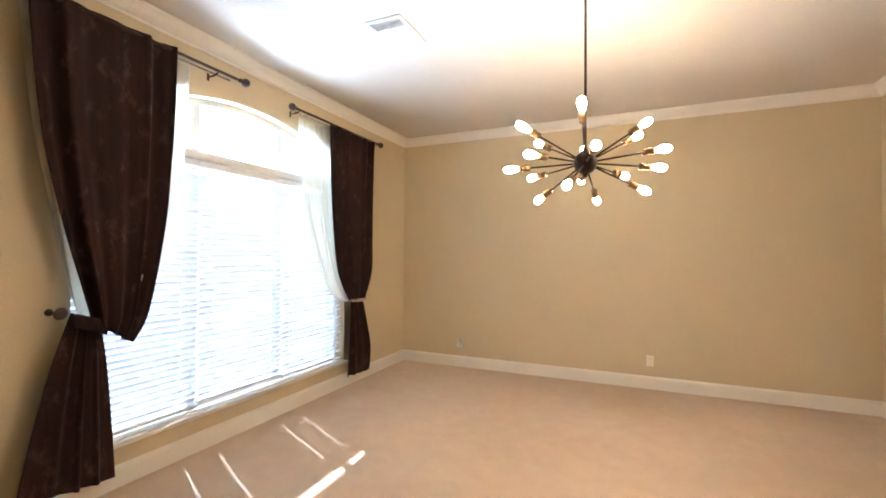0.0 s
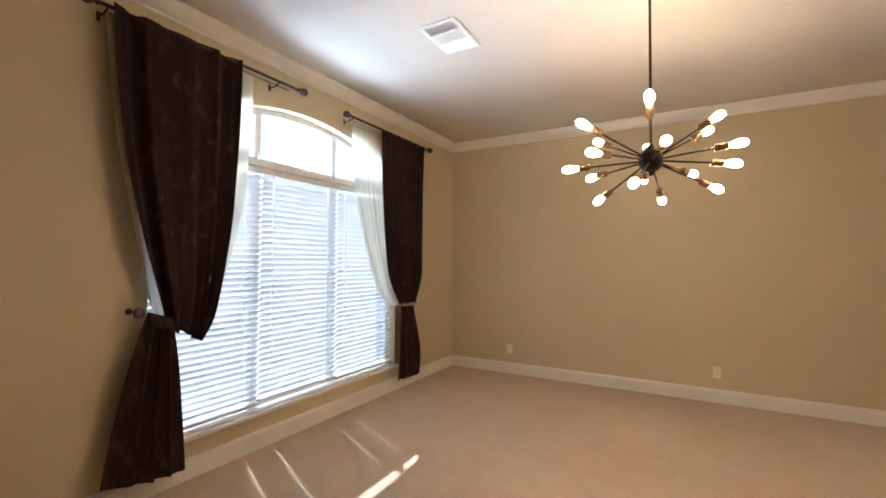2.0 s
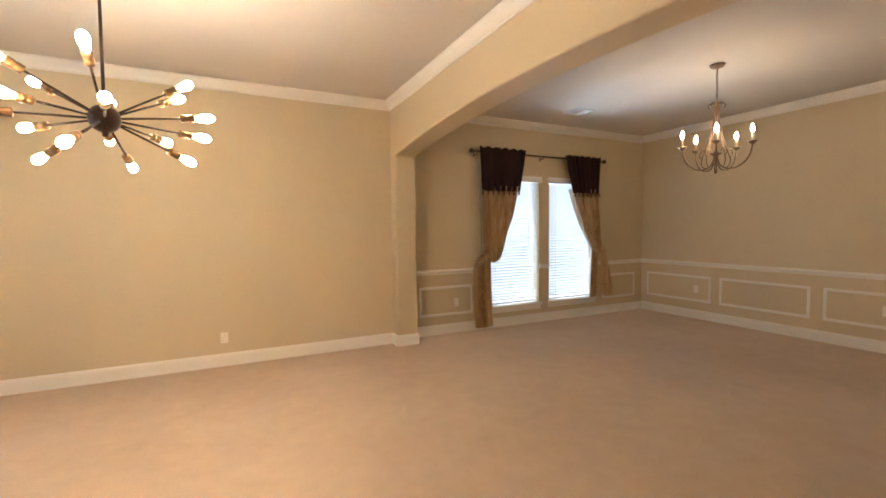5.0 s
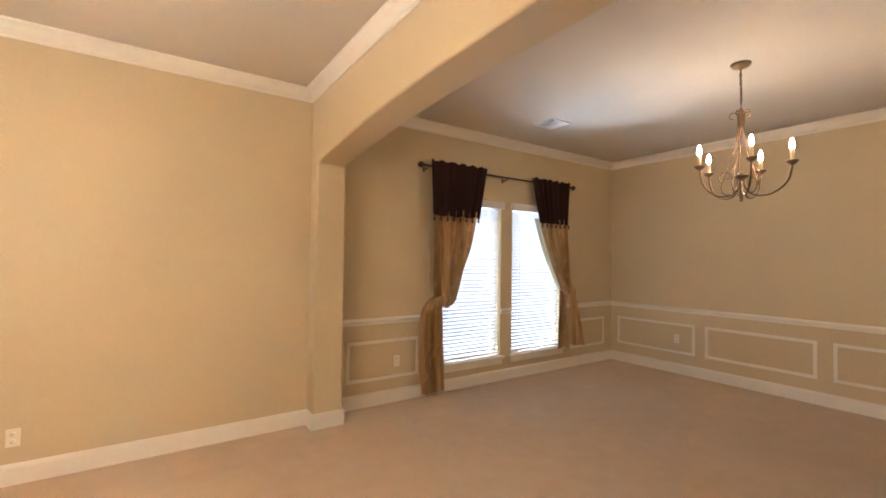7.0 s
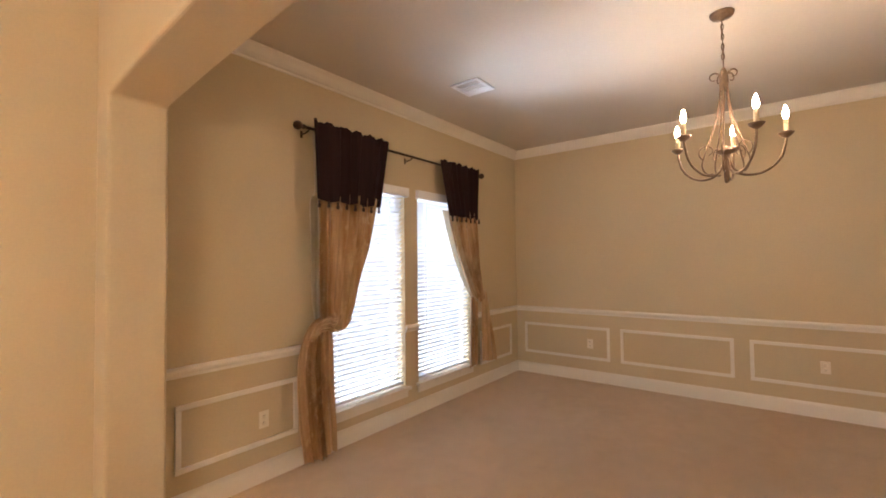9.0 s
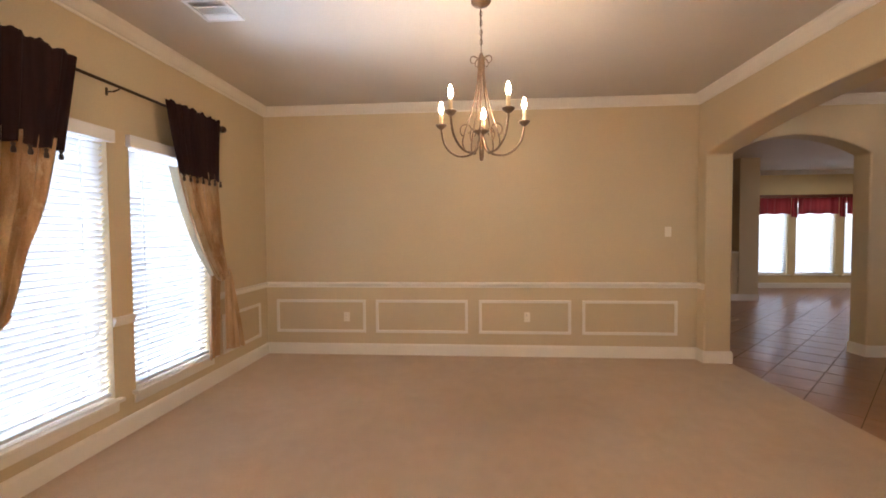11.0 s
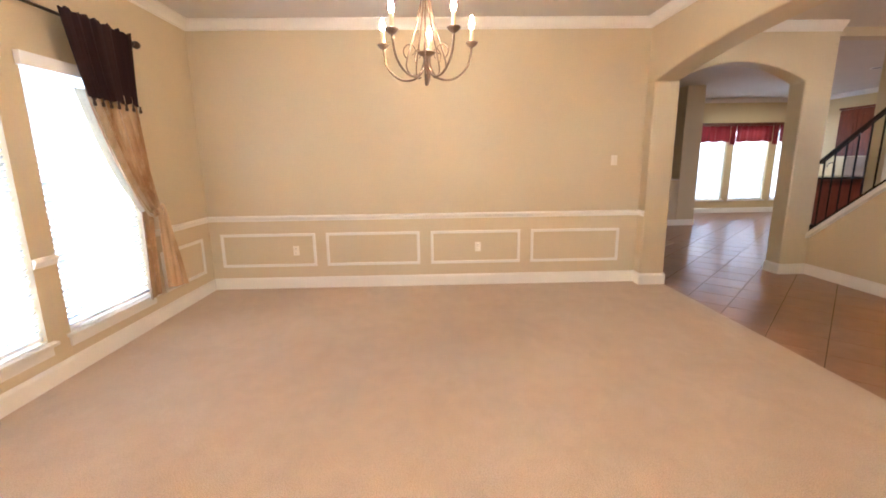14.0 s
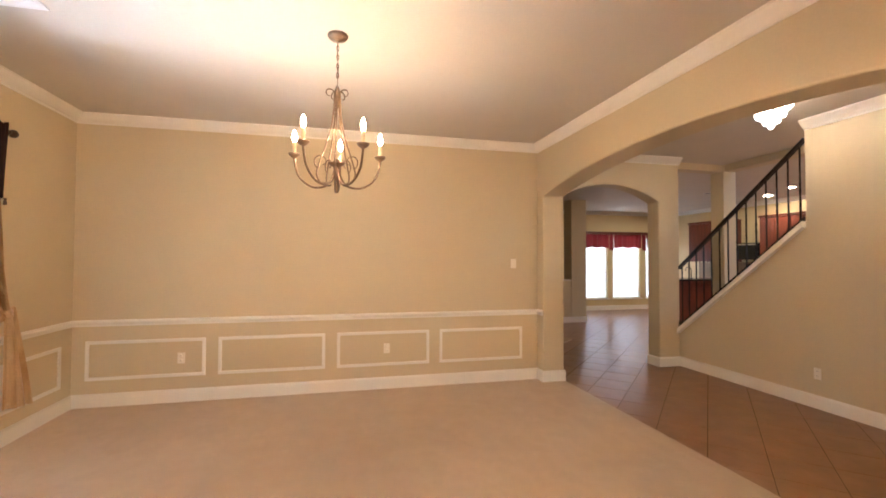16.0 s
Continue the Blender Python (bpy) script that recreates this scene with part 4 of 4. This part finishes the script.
# ---- vents, plates ----
def vent(loc, w, h, rz, label):
    ob = empty("ceiling_vent", loc, label, "air vent")
    bm = NB()
    f = 0.028
    for x0, y0, x1, y1 in ((-w / 2, -h / 2, w / 2, -h / 2 + f), (-w / 2, h / 2 - f, w / 2, h / 2), (-w / 2, -h / 2 + f, -w / 2 + f, h / 2 - f), (w / 2 - f, -h / 2 + f, w / 2, h / 2 - f)):
        box(bm, x0, y0, -0.012, x1, y1, 0.0, 0.003)
    box(bm, -w / 2 + f, -h / 6 - 0.006, -0.012, w / 2 - f, -h / 6 + 0.006, -0.001)
    box(bm, -w / 2 + f, h / 6 - 0.006, -0.012, w / 2 - f, h / 6 + 0.006, -0.001)
    part("frame", bm, VINYL, ob)
    # a flat sheet in ceiling colour is added instead of an open duct
    bm = NB()
    box(bm, -w / 2 + f, -h / 2 + f, -0.003, w / 2 - f, h / 2 - f, -0.001)
    part("backing", bm, CEIL, ob, "flat ceiling-coloured sheet behind the louvres")
    for b, (y0, y1) in enumerate(((-h / 2 + f, -h / 6 - 0.006), (-h / 6 + 0.006, h / 6 - 0.006), (h / 6 + 0.006, h / 2 - f))):
        n = 6 if b != 1 else 10
        for k in range(n):
            bm = NB()
            t = (k + 0.5) / n
            if b != 1:
                m = Matrix.LocRotScale((0, y0 + (y1 - y0) * t, -0.0075), Euler((radians(28 if b == 0 else -28), 0, 0)), (w - 2 * f, 0.017, 0.0014))
            else:
                m = Matrix.LocRotScale((-w / 2 + f + (w - 2 * f) * t, 0, -0.0075), Euler((0, radians(-18), 0)), (0.024, y1 - y0, 0.0014))
            bmesh.ops.create_cube(bm, size=1.0, matrix=m)
            part("louvre", bm, VINYL, ob)
    ob.rotation_euler = (0, 0, radians(rz))
    return ob


vent((-1.885, 3.315, CEILZ), 0.28, 0.42, 0, "white louvred ceiling air vent")
vent((4.215, 5.20, CEILZ), 0.28, 0.29, 90, "white louvred ceiling air vent")


def plate(name, axis, wall, a, z, sgn, label, category, switch=False):
    """A wall plate; built facing -y and turned to its wall."""
    ob = empty(name, (wall, a, z) if axis == "x" else (a, wall, z), label, category)
    bm = NB()
    box(bm, -0.036, -0.006, -0.058, 0.036, 0, 0.058, 0.003)
    part("cover_plate", bm, PLATE, ob)
    if switch:
        bm = NB()
        box(bm, -0.017, -0.010, -0.034, 0.017, -0.0055, 0.034, 0.002)
        part("rocker", bm, PLATE, ob)
    else:
        for q in (-0.024, 0.024):
            bm = lathe(NB(), [(0.0, 0.0), (0.0165, 0.0), (0.0165, 0.0025), (0.0, 0.0025)], 14, Matrix.Translation((0, -0.0055, q)) @ Euler((radians(90), 0, 0)).to_matrix().to_4x4())
            part("receptacle", bm, PLATE, ob)
            for e in (-0.006, 0.006):
                bm = NB()
                box(bm, e - 0.0012, -0.0086, q - 0.002, e + 0.0012, -0.0079, q + 0.007)
                part("slot", bm, APPLIANCE, ob)
    ob.rotation_euler = (0, 0, {("y", -1): 0.0, ("y", 1): math.pi, ("x", -1): -math.pi / 2, ("x", 1): math.pi / 2}[(axis, sgn)])
    return ob


plate("wall_outlet", "y", YA, -2.40, 0.305, -1, "ivory double socket outlet on the wall", "outlet")
plate("wall_outlet", "y", YA, -0.165, 0.305, -1, "ivory double socket outlet on the wall", "outlet")
plate("wall_outlet", "y", YD, 2.735, 0.425, -1, "ivory double socket outlet inside a frame moulding", "outlet")
plate("wall_outlet", "x", XB, 5.00, 0.465, -1, "ivory double socket outlet inside a frame moulding", "outlet")
plate("wall_outlet", "x", XB, 2.80, 0.475, -1, "ivory double socket outlet inside a frame moulding", "outlet")
plate("light_switch", "x", XB, 1.185, 1.485, -1, "white rocker light switch plate", "switch", True)
plate("wall_outlet", "y", YS, 4.80, 0.36, 1, "ivory double socket outlet on the stair wall", "outlet")

# ---- stair and railing ----
st = empty("staircase", (6.9, YS - 0.65, 0), "carpeted straight staircase behind a knee wall", "staircase")
for i in range(11):
    bm = NB()
    x1 = 6.75 - i * 0.235
    box(bm, x1 - 0.26, YS - 1.10, 0.0 if i < 2 else 0.18 * (i - 1), x1, YS - 0.135, 0.18 * (i + 1) - 0.06, 0.01)
    wpart("step", bm, CARPET, st)
SL = (KZ1 - KZ0) / (KX0 - KX1)
bm = NB()
prism(bm, [(6.657, 0.475), (KX1, KZ1 - 0.015), (KX1, KZ1 + 0.05), (6.657, 0.54)], "y", YS - 0.16, YS + 0.06)
structure("trim_knee_cap", bm, TRIM, "white painted sloping cap of the knee wall")
ra = empty("stair_railing", (6.6, YS + 0.01, 0.6), "black wrought iron stair railing with plain balusters", "railing")


def kz(x):
    return KZ0 + (KX0 - x) * SL


yr = YS + 0.01
def slant(x0, x1, dz0, h, w):
    bm = NB()
    prism(bm, [(x0, kz(x0) + dz0), (x1, kz(x1) + dz0), (x1, kz(x1) + dz0 + h), (x0, kz(x0) + dz0 + h)], "y", yr - w / 2, yr + w / 2)
    return bm


wpart("handrail", slant(6.65, KX1, 0.90, 0.045, 0.045), IRON, ra)
wpart("bottom_rail", slant(6.62, KX1, 0.065, 0.035, 0.03), IRON, ra)
x = 6.60
k = 0
while x > KX1 + 0.03:
    bm = NB()
    box(bm, x - 0.0065, yr - 0.0065, kz(x) + (0.04 if k == 0 else 0.08), x + 0.0065, yr + 0.0065, kz(x) + 0.92)
    if k % 2:
        for q in (0.42, 0.5):
            lathe(bm, [(0.0, -0.02), (0.013, -0.008), (0.013, 0.008), (0.0, 0.02)], 8, Matrix.Translation((x, yr, kz(x) + q)))
    wpart("baluster", bm, IRON, ra)
    x -= 0.128
    k += 1
bm = NB()
box(bm, 6.615, yr - 0.02, kz(6.64) + 0.03, 6.655, yr + 0.02, kz(6.64) + 0.14, 0.004)
wpart("shoe", bm, IRON, ra)

# ---- hall, breakfast room and kitchen beyond ----
bm = NB()
box(bm, 6.84, -2.72, 0, 7.08, -2.48, CEILZ, 0.01)
structure("column", bm, PAINT, "tan painted square column")
bm = NB()
box(bm, 2.0, -2.70, 2.93, 6.84, -2.50, CEILZ)
box(bm, 6.86, -2.48, 2.93, 7.06, YS - 0.0, CEILZ)
structure("beam", bm, PAINT, "tan painted header beam")
bm = NB()
box(bm, 1.05, -2.75, CEILZ + 0.002, X3B + 0.1, YS - 0.13, CEILZ + 0.1)
structure("ceiling_stair", bm, CEIL, "off-white ceiling over the stairs")

# far window wall
FW = ((-4.68, -3.87), (-5.84, -4.87), (-6.98, -6.05))
bm = NB()
edges = [2.4, FW[0][1], FW[0][0], FW[1][1], FW[1][0], FW[2][1], FW[2][0], -7.3]
for i in range(0, 8, 2):
    box(bm, XFAR, edges[i + 1], 0, XFAR + 0.15, edges[i], CEILZ)
for y0, y1 in FW:
    box(bm, XFAR, y0, 0, XFAR + 0.15, y1, 0.36)
    box(bm, XFAR, y0, 2.25, XFAR + 0.15, y1, CEILZ)
structure("wall_far_east", bm, PAINT_FAR, "yellow painted wall with tall windows")
for i, (y0, y1) in enumerate(FW):
    win = tagged(new("window_%d" % (i + 4)), "white vinyl window behind a lowered blind", kind="structure")
    win.matrix_basis = Matrix.Translation((XFAR + 0.1, (y0 + y1) / 2, 0.36))
    for u0, u1, v0, v1 in ((y0, y1, 0.36, 0.41), (y0, y1, 2.20, 2.25), (y0, y0 + 0.045, 0.41, 2.20), (y1 - 0.045, y1, 0.41, 2.20)):
        bm = NB()
        box(bm, XFAR + 0.09, u0, v0, XFAR + 0.13, u1, v1, 0.003)
        wpart("window_frame", bm, VINYL, win)
    bm = NB()
    box(bm, XFAR + 0.11, y0 + 0.04, 0.40, XFAR + 0.116, y1 - 0.04, 2.21)
    wpart("pane", bm, GLASS, win).visible_shadow = False
    bm = NB()
    box(bm, XFAR - 0.05, y0 - 0.04, 0.325, XFAR - 0.001, y1 + 0.04, 0.355, 0.005)
    wpart("window_sill", bm, TRIM, win)
    blind("window_blind", XFAR + 0.045, y0, y1, 0.37, 2.24, "x", "white slatted blind lowered over a tall window", tilt=-43.0, holes=(y0 + 0.15, y1 - 0.15), pitch=0.047, group="breakfast room blinds")
va = empty("window_valance", (XFAR - 0.08, -5.4, 1.9), "dark red cloth valance on a wooden board", "valance")
bm = NB()
box(bm, XFAR - 0.10, -7.05, 2.33, XFAR - 0.002, -3.78, 2.41, 0.004)
wpart("board", bm, CABINET, va)
for y0, y1, z0 in ((-4.70, -3.82, 1.92), (-4.86, -4.71, 1.84), (-5.86, -4.87, 1.92), (-6.03, -5.87, 1.84), (-7.0, -6.04, 1.92)):
    wpart("swag" if y1 - y0 > 0.5 else "jabot", drape("x", XFAR - 0.06, [(y0, 2.34), (y0, z0)], [(y1, 2.34), (y1, z0)], 5 if y1 - y0 > 0.5 else 2, 0.014, nu=50, nv=10, seed=y0, hem=0.012), REDCLOTH, va)
structure("baseboard", sweep(NB(), (XFAR, 2.4), (XFAR, -6.9), (-1, 0), BASE), TRIM, "white painted baseboard")
structure("trim_crown", sweep(NB(), (XFAR, 2.4), (XFAR, -6.9), (-1, 0), CROWN), TRIM, "white painted crown moulding")

# half wall with a column
bm = NB()
box(bm, 10.95, -2.20, 0, 11.15, 2.4, 1.02)
box(bm, 10.93, -2.60, 0, 11.30, -2.20, CEILZ)
structure("wall_half", bm, PAINT, "tan painted half wall ending in a column")
bm = NB()
box(bm, 10.92, -2.19, 1.02, 11.18, 2.4, 1.05, 0.005)
structure("trim_ledge", bm, TRIM, "white painted ledge of the half wall")
structure("baseboard", sweep(NB(), (10.93, -2.60), (10.93, 2.4), (-1, 0), BASE), TRIM, "white painted baseboard")
structure("baseboard", sweep(NB(), (11.30, -2.60), (10.914, -2.60), (0, -1), BASE), TRIM, "white painted baseboard")
bm = NB()
prism(bm, [(7.6, 0.35), (8.4, -0.45), (8.85, -1.0), (9.3, -1.0), (9.3, 2.4), (7.6, 2.4)], "z", -0.05, 0.012)
structure("floor_carpet_side", bm, CARPET, "beige cut pile carpet in the side room")
bm = NB()
box(bm, XB + 0.15, 2.4, 0, XFAR + 0.1, 2.5, CEILZ)
structure("wall_side_north", bm, PAINT_FAR, "plain painted wall")
bm = NB()
box(bm, XB + 0.16, P2B + 0.12, 0, X3B, 2.4, CEILZ)
structure("wall_side_west", bm, PAINT, "plain painted wall")

# kitchen
YKW = -6.95
bm = NB()
box(bm, 1.05, YKW - 0.12, 0, XFAR + 0.15, YKW, CEILZ)
structure("wall_kitchen", bm, PAINT_FAR, "yellow painted kitchen wall")
bm = NB()
box(bm, 0.95, YKW, 0, 1.05, YS - 0.13, CEILZ)
structure("wall_kitchen_end", bm, PAINT_FAR, "plain painted kitchen wall")
structure("trim_crown", sweep(NB(), (XFAR, YKW), (1.2, YKW), (0, 1), CROWN), TRIM, "white painted crown moulding")


def cabinet(x0, x1, y0, y1, z0, z1, label, doors=2):
    """A cabinet that faces +y, with raised-panel doors."""
    ob = empty("kitchen_cabinet", ((x0 + x1) / 2, (y0 + y1) / 2, z0), label, "cabinet", "kitchen cabinets")
    bm = NB()
    box(bm, x0, y0, z0, x1, y1 - 0.02, z1, 0.003)
    wpart("body", bm, CABINET, ob)
    w = (x1 - x0) / doors
    for i in range(doors):
        a, b = x0 + i * w + 0.006, x0 + (i + 1) * w - 0.006
        bm = NB()
        box(bm, a, y1 - 0.02, z0 + 0.01, b, y1, z1 - 0.03, 0.003)
        box(bm, a + 0.07, y1, z0 + 0.09, b - 0.07, y1 + 0.006, z1 - 0.11, 0.004)
        d = wpart("door", bm, CABINET, ob)
        hx = b - 0.035 if i % 2 == 0 else a + 0.035
        hz = z0 + 0.10 if z0 > 1 else z1 - 0.14
        part("knob", lathe(NB(), [(0.005, 0), (0.005, 0.012), (0.013, 0.018), (0.012, 0.026), (0.0, 0.028)], 10, Matrix.Translation(Vector((hx, y1, hz)) - Vector(ob.matrix_basis.translation)) @ Euler((radians(-90), 0, 0)).to_matrix().to_4x4()), CHROME, d)
    bm = NB()
    if z0 > 1:
        box(bm, x0 - 0.01, y0, z1, x1 + 0.01, y1 + 0.03, z1 + 0.05, 0.01)
        wpart("cornice", bm, CABINET, ob)
    else:
        bm.free()
    return ob


cabinet(10.55, 11.95, YKW, -6.6, 1.50, 2.58, "red-brown wooden wall cabinet with raised panel doors", 3)
cabinet(9.0, 9.75, YKW, -6.6, 1.50, 2.58, "red-brown wooden wall cabinet with raised panel doors", 2)
cabinet(7.6, 8.99, YKW, -6.6, 1.50, 2.58, "red-brown wooden wall cabinet with raised panel doors", 3)
cabinet(6.0, 7.58, YKW, -6.6, 1.50, 2.58, "red-brown wooden wall cabinet with raised panel doors", 3)
for x0, x1 in ((6.0, 7.59), (7.6, 8.99), (9.0, 9.76), (10.54, 11.95)):
    cabinet(x0, x1, YKW, -6.35, 0.0, 0.88, "red-brown wooden base cabinet under a dark counter", 3 if x1 - x0 > 1 else 2)
bm = NB()
box(bm, 6.0, YKW + 0.005, 0.885, 9.765, -6.32, 0.925, 0.006)
thing("countertop", bm, GRANITE, "dark granite countertop on wooden base cabinets", "countertop")
bm = NB()
box(bm, 10.54, YKW + 0.005, 0.885, 11.97, -6.32, 0.925, 0.006)
thing("countertop", bm, GRANITE, "dark granite countertop on wooden base cabinets", "countertop")
ra2 = empty("kitchen_range", (10.15, -6.6, 0), "black freestanding range against the wall", "range")
bm = NB()
box(bm, 9.78, YKW + 0.005, 0.0, 10.52, -6.36, 0.91, 0.006)
wpart("body", bm, APPLIANCE, ra2)
bm = NB()
box(bm, 9.86, -6.36, 0.2, 10.44, -6.34, 0.68, 0.004)
d = wpart("oven_door", bm, APPLIANCE, ra2)
bm = NB()
tube(bm, [(9.9, -6.32, 0.72), (10.4, -6.32, 0.72)], 0.011, 8)
wpart("handle", bm, CHROME, ra2)
mw = empty("microwave_oven", (10.15, -6.75, 1.55), "black microwave oven over the range", "microwave")
bm = NB()
box(bm, 9.78, YKW + 0.005, 1.56, 10.52, -6.56, 1.98, 0.006)
wpart("body", bm, APPLIANCE, mw)
bm = NB()
box(bm, 9.80, -6.56, 1.92, 10.50, -6.55, 1.96, 0.002)
wpart("vent_strip", bm, CHROME, mw)
bm = NB()
box(bm, 6.0, YKW, 0.93, 11.95, YKW + 0.004, 1.49)
structure("backsplash", bm, BACKSPLASH, "beige tiled backsplash")

# island with a raised bar
isl = empty("kitchen_island", (10.5, -5.4, 0), "red-brown wooden island with a raised dark granite bar", "kitchen island")
bm = NB()
box(bm, 10.25, -6.0, 0, 10.85, -4.6, 1.03, 0.004)
wpart("body", bm, CABINET, isl)
bm = NB()
box(bm, 10.1, -6.05, 1.035, 10.95, -4.5, 1.075, 0.008)
wpart("bar_top", bm, GRANITE, isl)
for y0, y1 in ((-5.0, -4.64), (-5.45, -5.05), (-5.95, -5.5)):
    bm = NB()
    box(bm, 10.238, y0, 0.12, 10.249, y1, 0.95, 0.003)
    wpart("panel", bm, CABINET, isl)
fa = empty("kitchen_faucet", (10.7, -5.5, 1.075), "chrome gooseneck kitchen faucet on the island", "faucet")
part("spout", tube(NB(), [(0, 0, 0.0), (0, 0, 0.20)] + [(0, 0.09 - 0.09 * math.cos(radians(a)), 0.20 + 0.09 * math.sin(radians(a))) for a in range(15, 190, 15)], 0.011, 10), CHROME, fa)
part("base", lathe(NB(), [(0.0, 0), (0.028, 0), (0.028, 0.01), (0.016, 0.03), (0.0, 0.03)], 14), CHROME, fa)
for x, y in ((9.3, -4.65), (8.2, -5.6), (9.2, -6.2), (11.2, -5.0)):
    ob = empty("recessed_light", (x, y, CEILZ), "recessed ceiling downlight with white trim", "downlight", "kitchen downlights")
    part("trim_ring", lathe(NB(), [(0.07, -0.001), (0.085, -0.006), (0.095, -0.004), (0.095, 0.003)], 20), VINYL, ob)
    part("lens", lathe(NB(), [(0.0, -0.002), (0.07, -0.002), (0.07, 0.003), (0.0, 0.003)], 20), SPOT if x != 9.3 else BRONZE, ob)

# ---- floor tiles, laid diagonally ----
T = 0.40
h = T / 2 - 0.0035
bm = NB()
prism(bm, [(-h, -h), (h, -h), (h, h), (-h, h)], "z", -0.012, -0.0035)
bmesh.ops.bevel(bm, geom=[e for e in bm.edges if all(abs(v.co.z + 0.0035) < 1e-5 for v in e.verts)], offset=0.003, segments=1, affect="EDGES")
tile_me = mesh("tile", bm, TILE)
floor_t = bpy.data.objects["floor_tile_bed"]
rest = NB()
c45 = math.sqrt(0.5)
for i in range(-40, 60):
    for j in range(-30, 60):
        p = 5.82 / math.sqrt(2) + (i + 0.5) * T
        q = 5.72 / math.sqrt(2) + (j + 0.5) * T
        x, y = (p + q) * c45, (p - q) * c45
        if x < P1A + 0.05 or x > XFAR + 0.1 or y < YKW or y > 2.3:
            continue
        if x < XB and y > 0.75:
            continue
        if y > YS - 0.1 and x < 10.6 and y > 0.35 - (x - 7.6) * 1.1 - 2.2 and y < 0.9:
            o = new("tile", tile_me)
            o.parent = floor_t
            o.location = (x, y, 0)
            o.rotation_euler = (0, 0, radians(45))
        else:
            d = h * math.sqrt(2)
            vs = [rest.verts.new((x + a, y + b, -0.0035)) for a, b in ((d, 0), (0, d), (-d, 0), (0, -d))]
            vb = [rest.verts.new((v.co.x, v.co.y, -0.012)) for v in vs]
            rest.faces.new(vs)
            for k in range(4):
                rest.faces.new((vb[k], vb[(k + 1) % 4], vs[(k + 1) % 4], vs[k]))
bmesh.ops.recalc_face_normals(rest, faces=rest.faces[:])
o = part("tile_field", rest, TILE, floor_t)
tagged(o, kind="stuff")
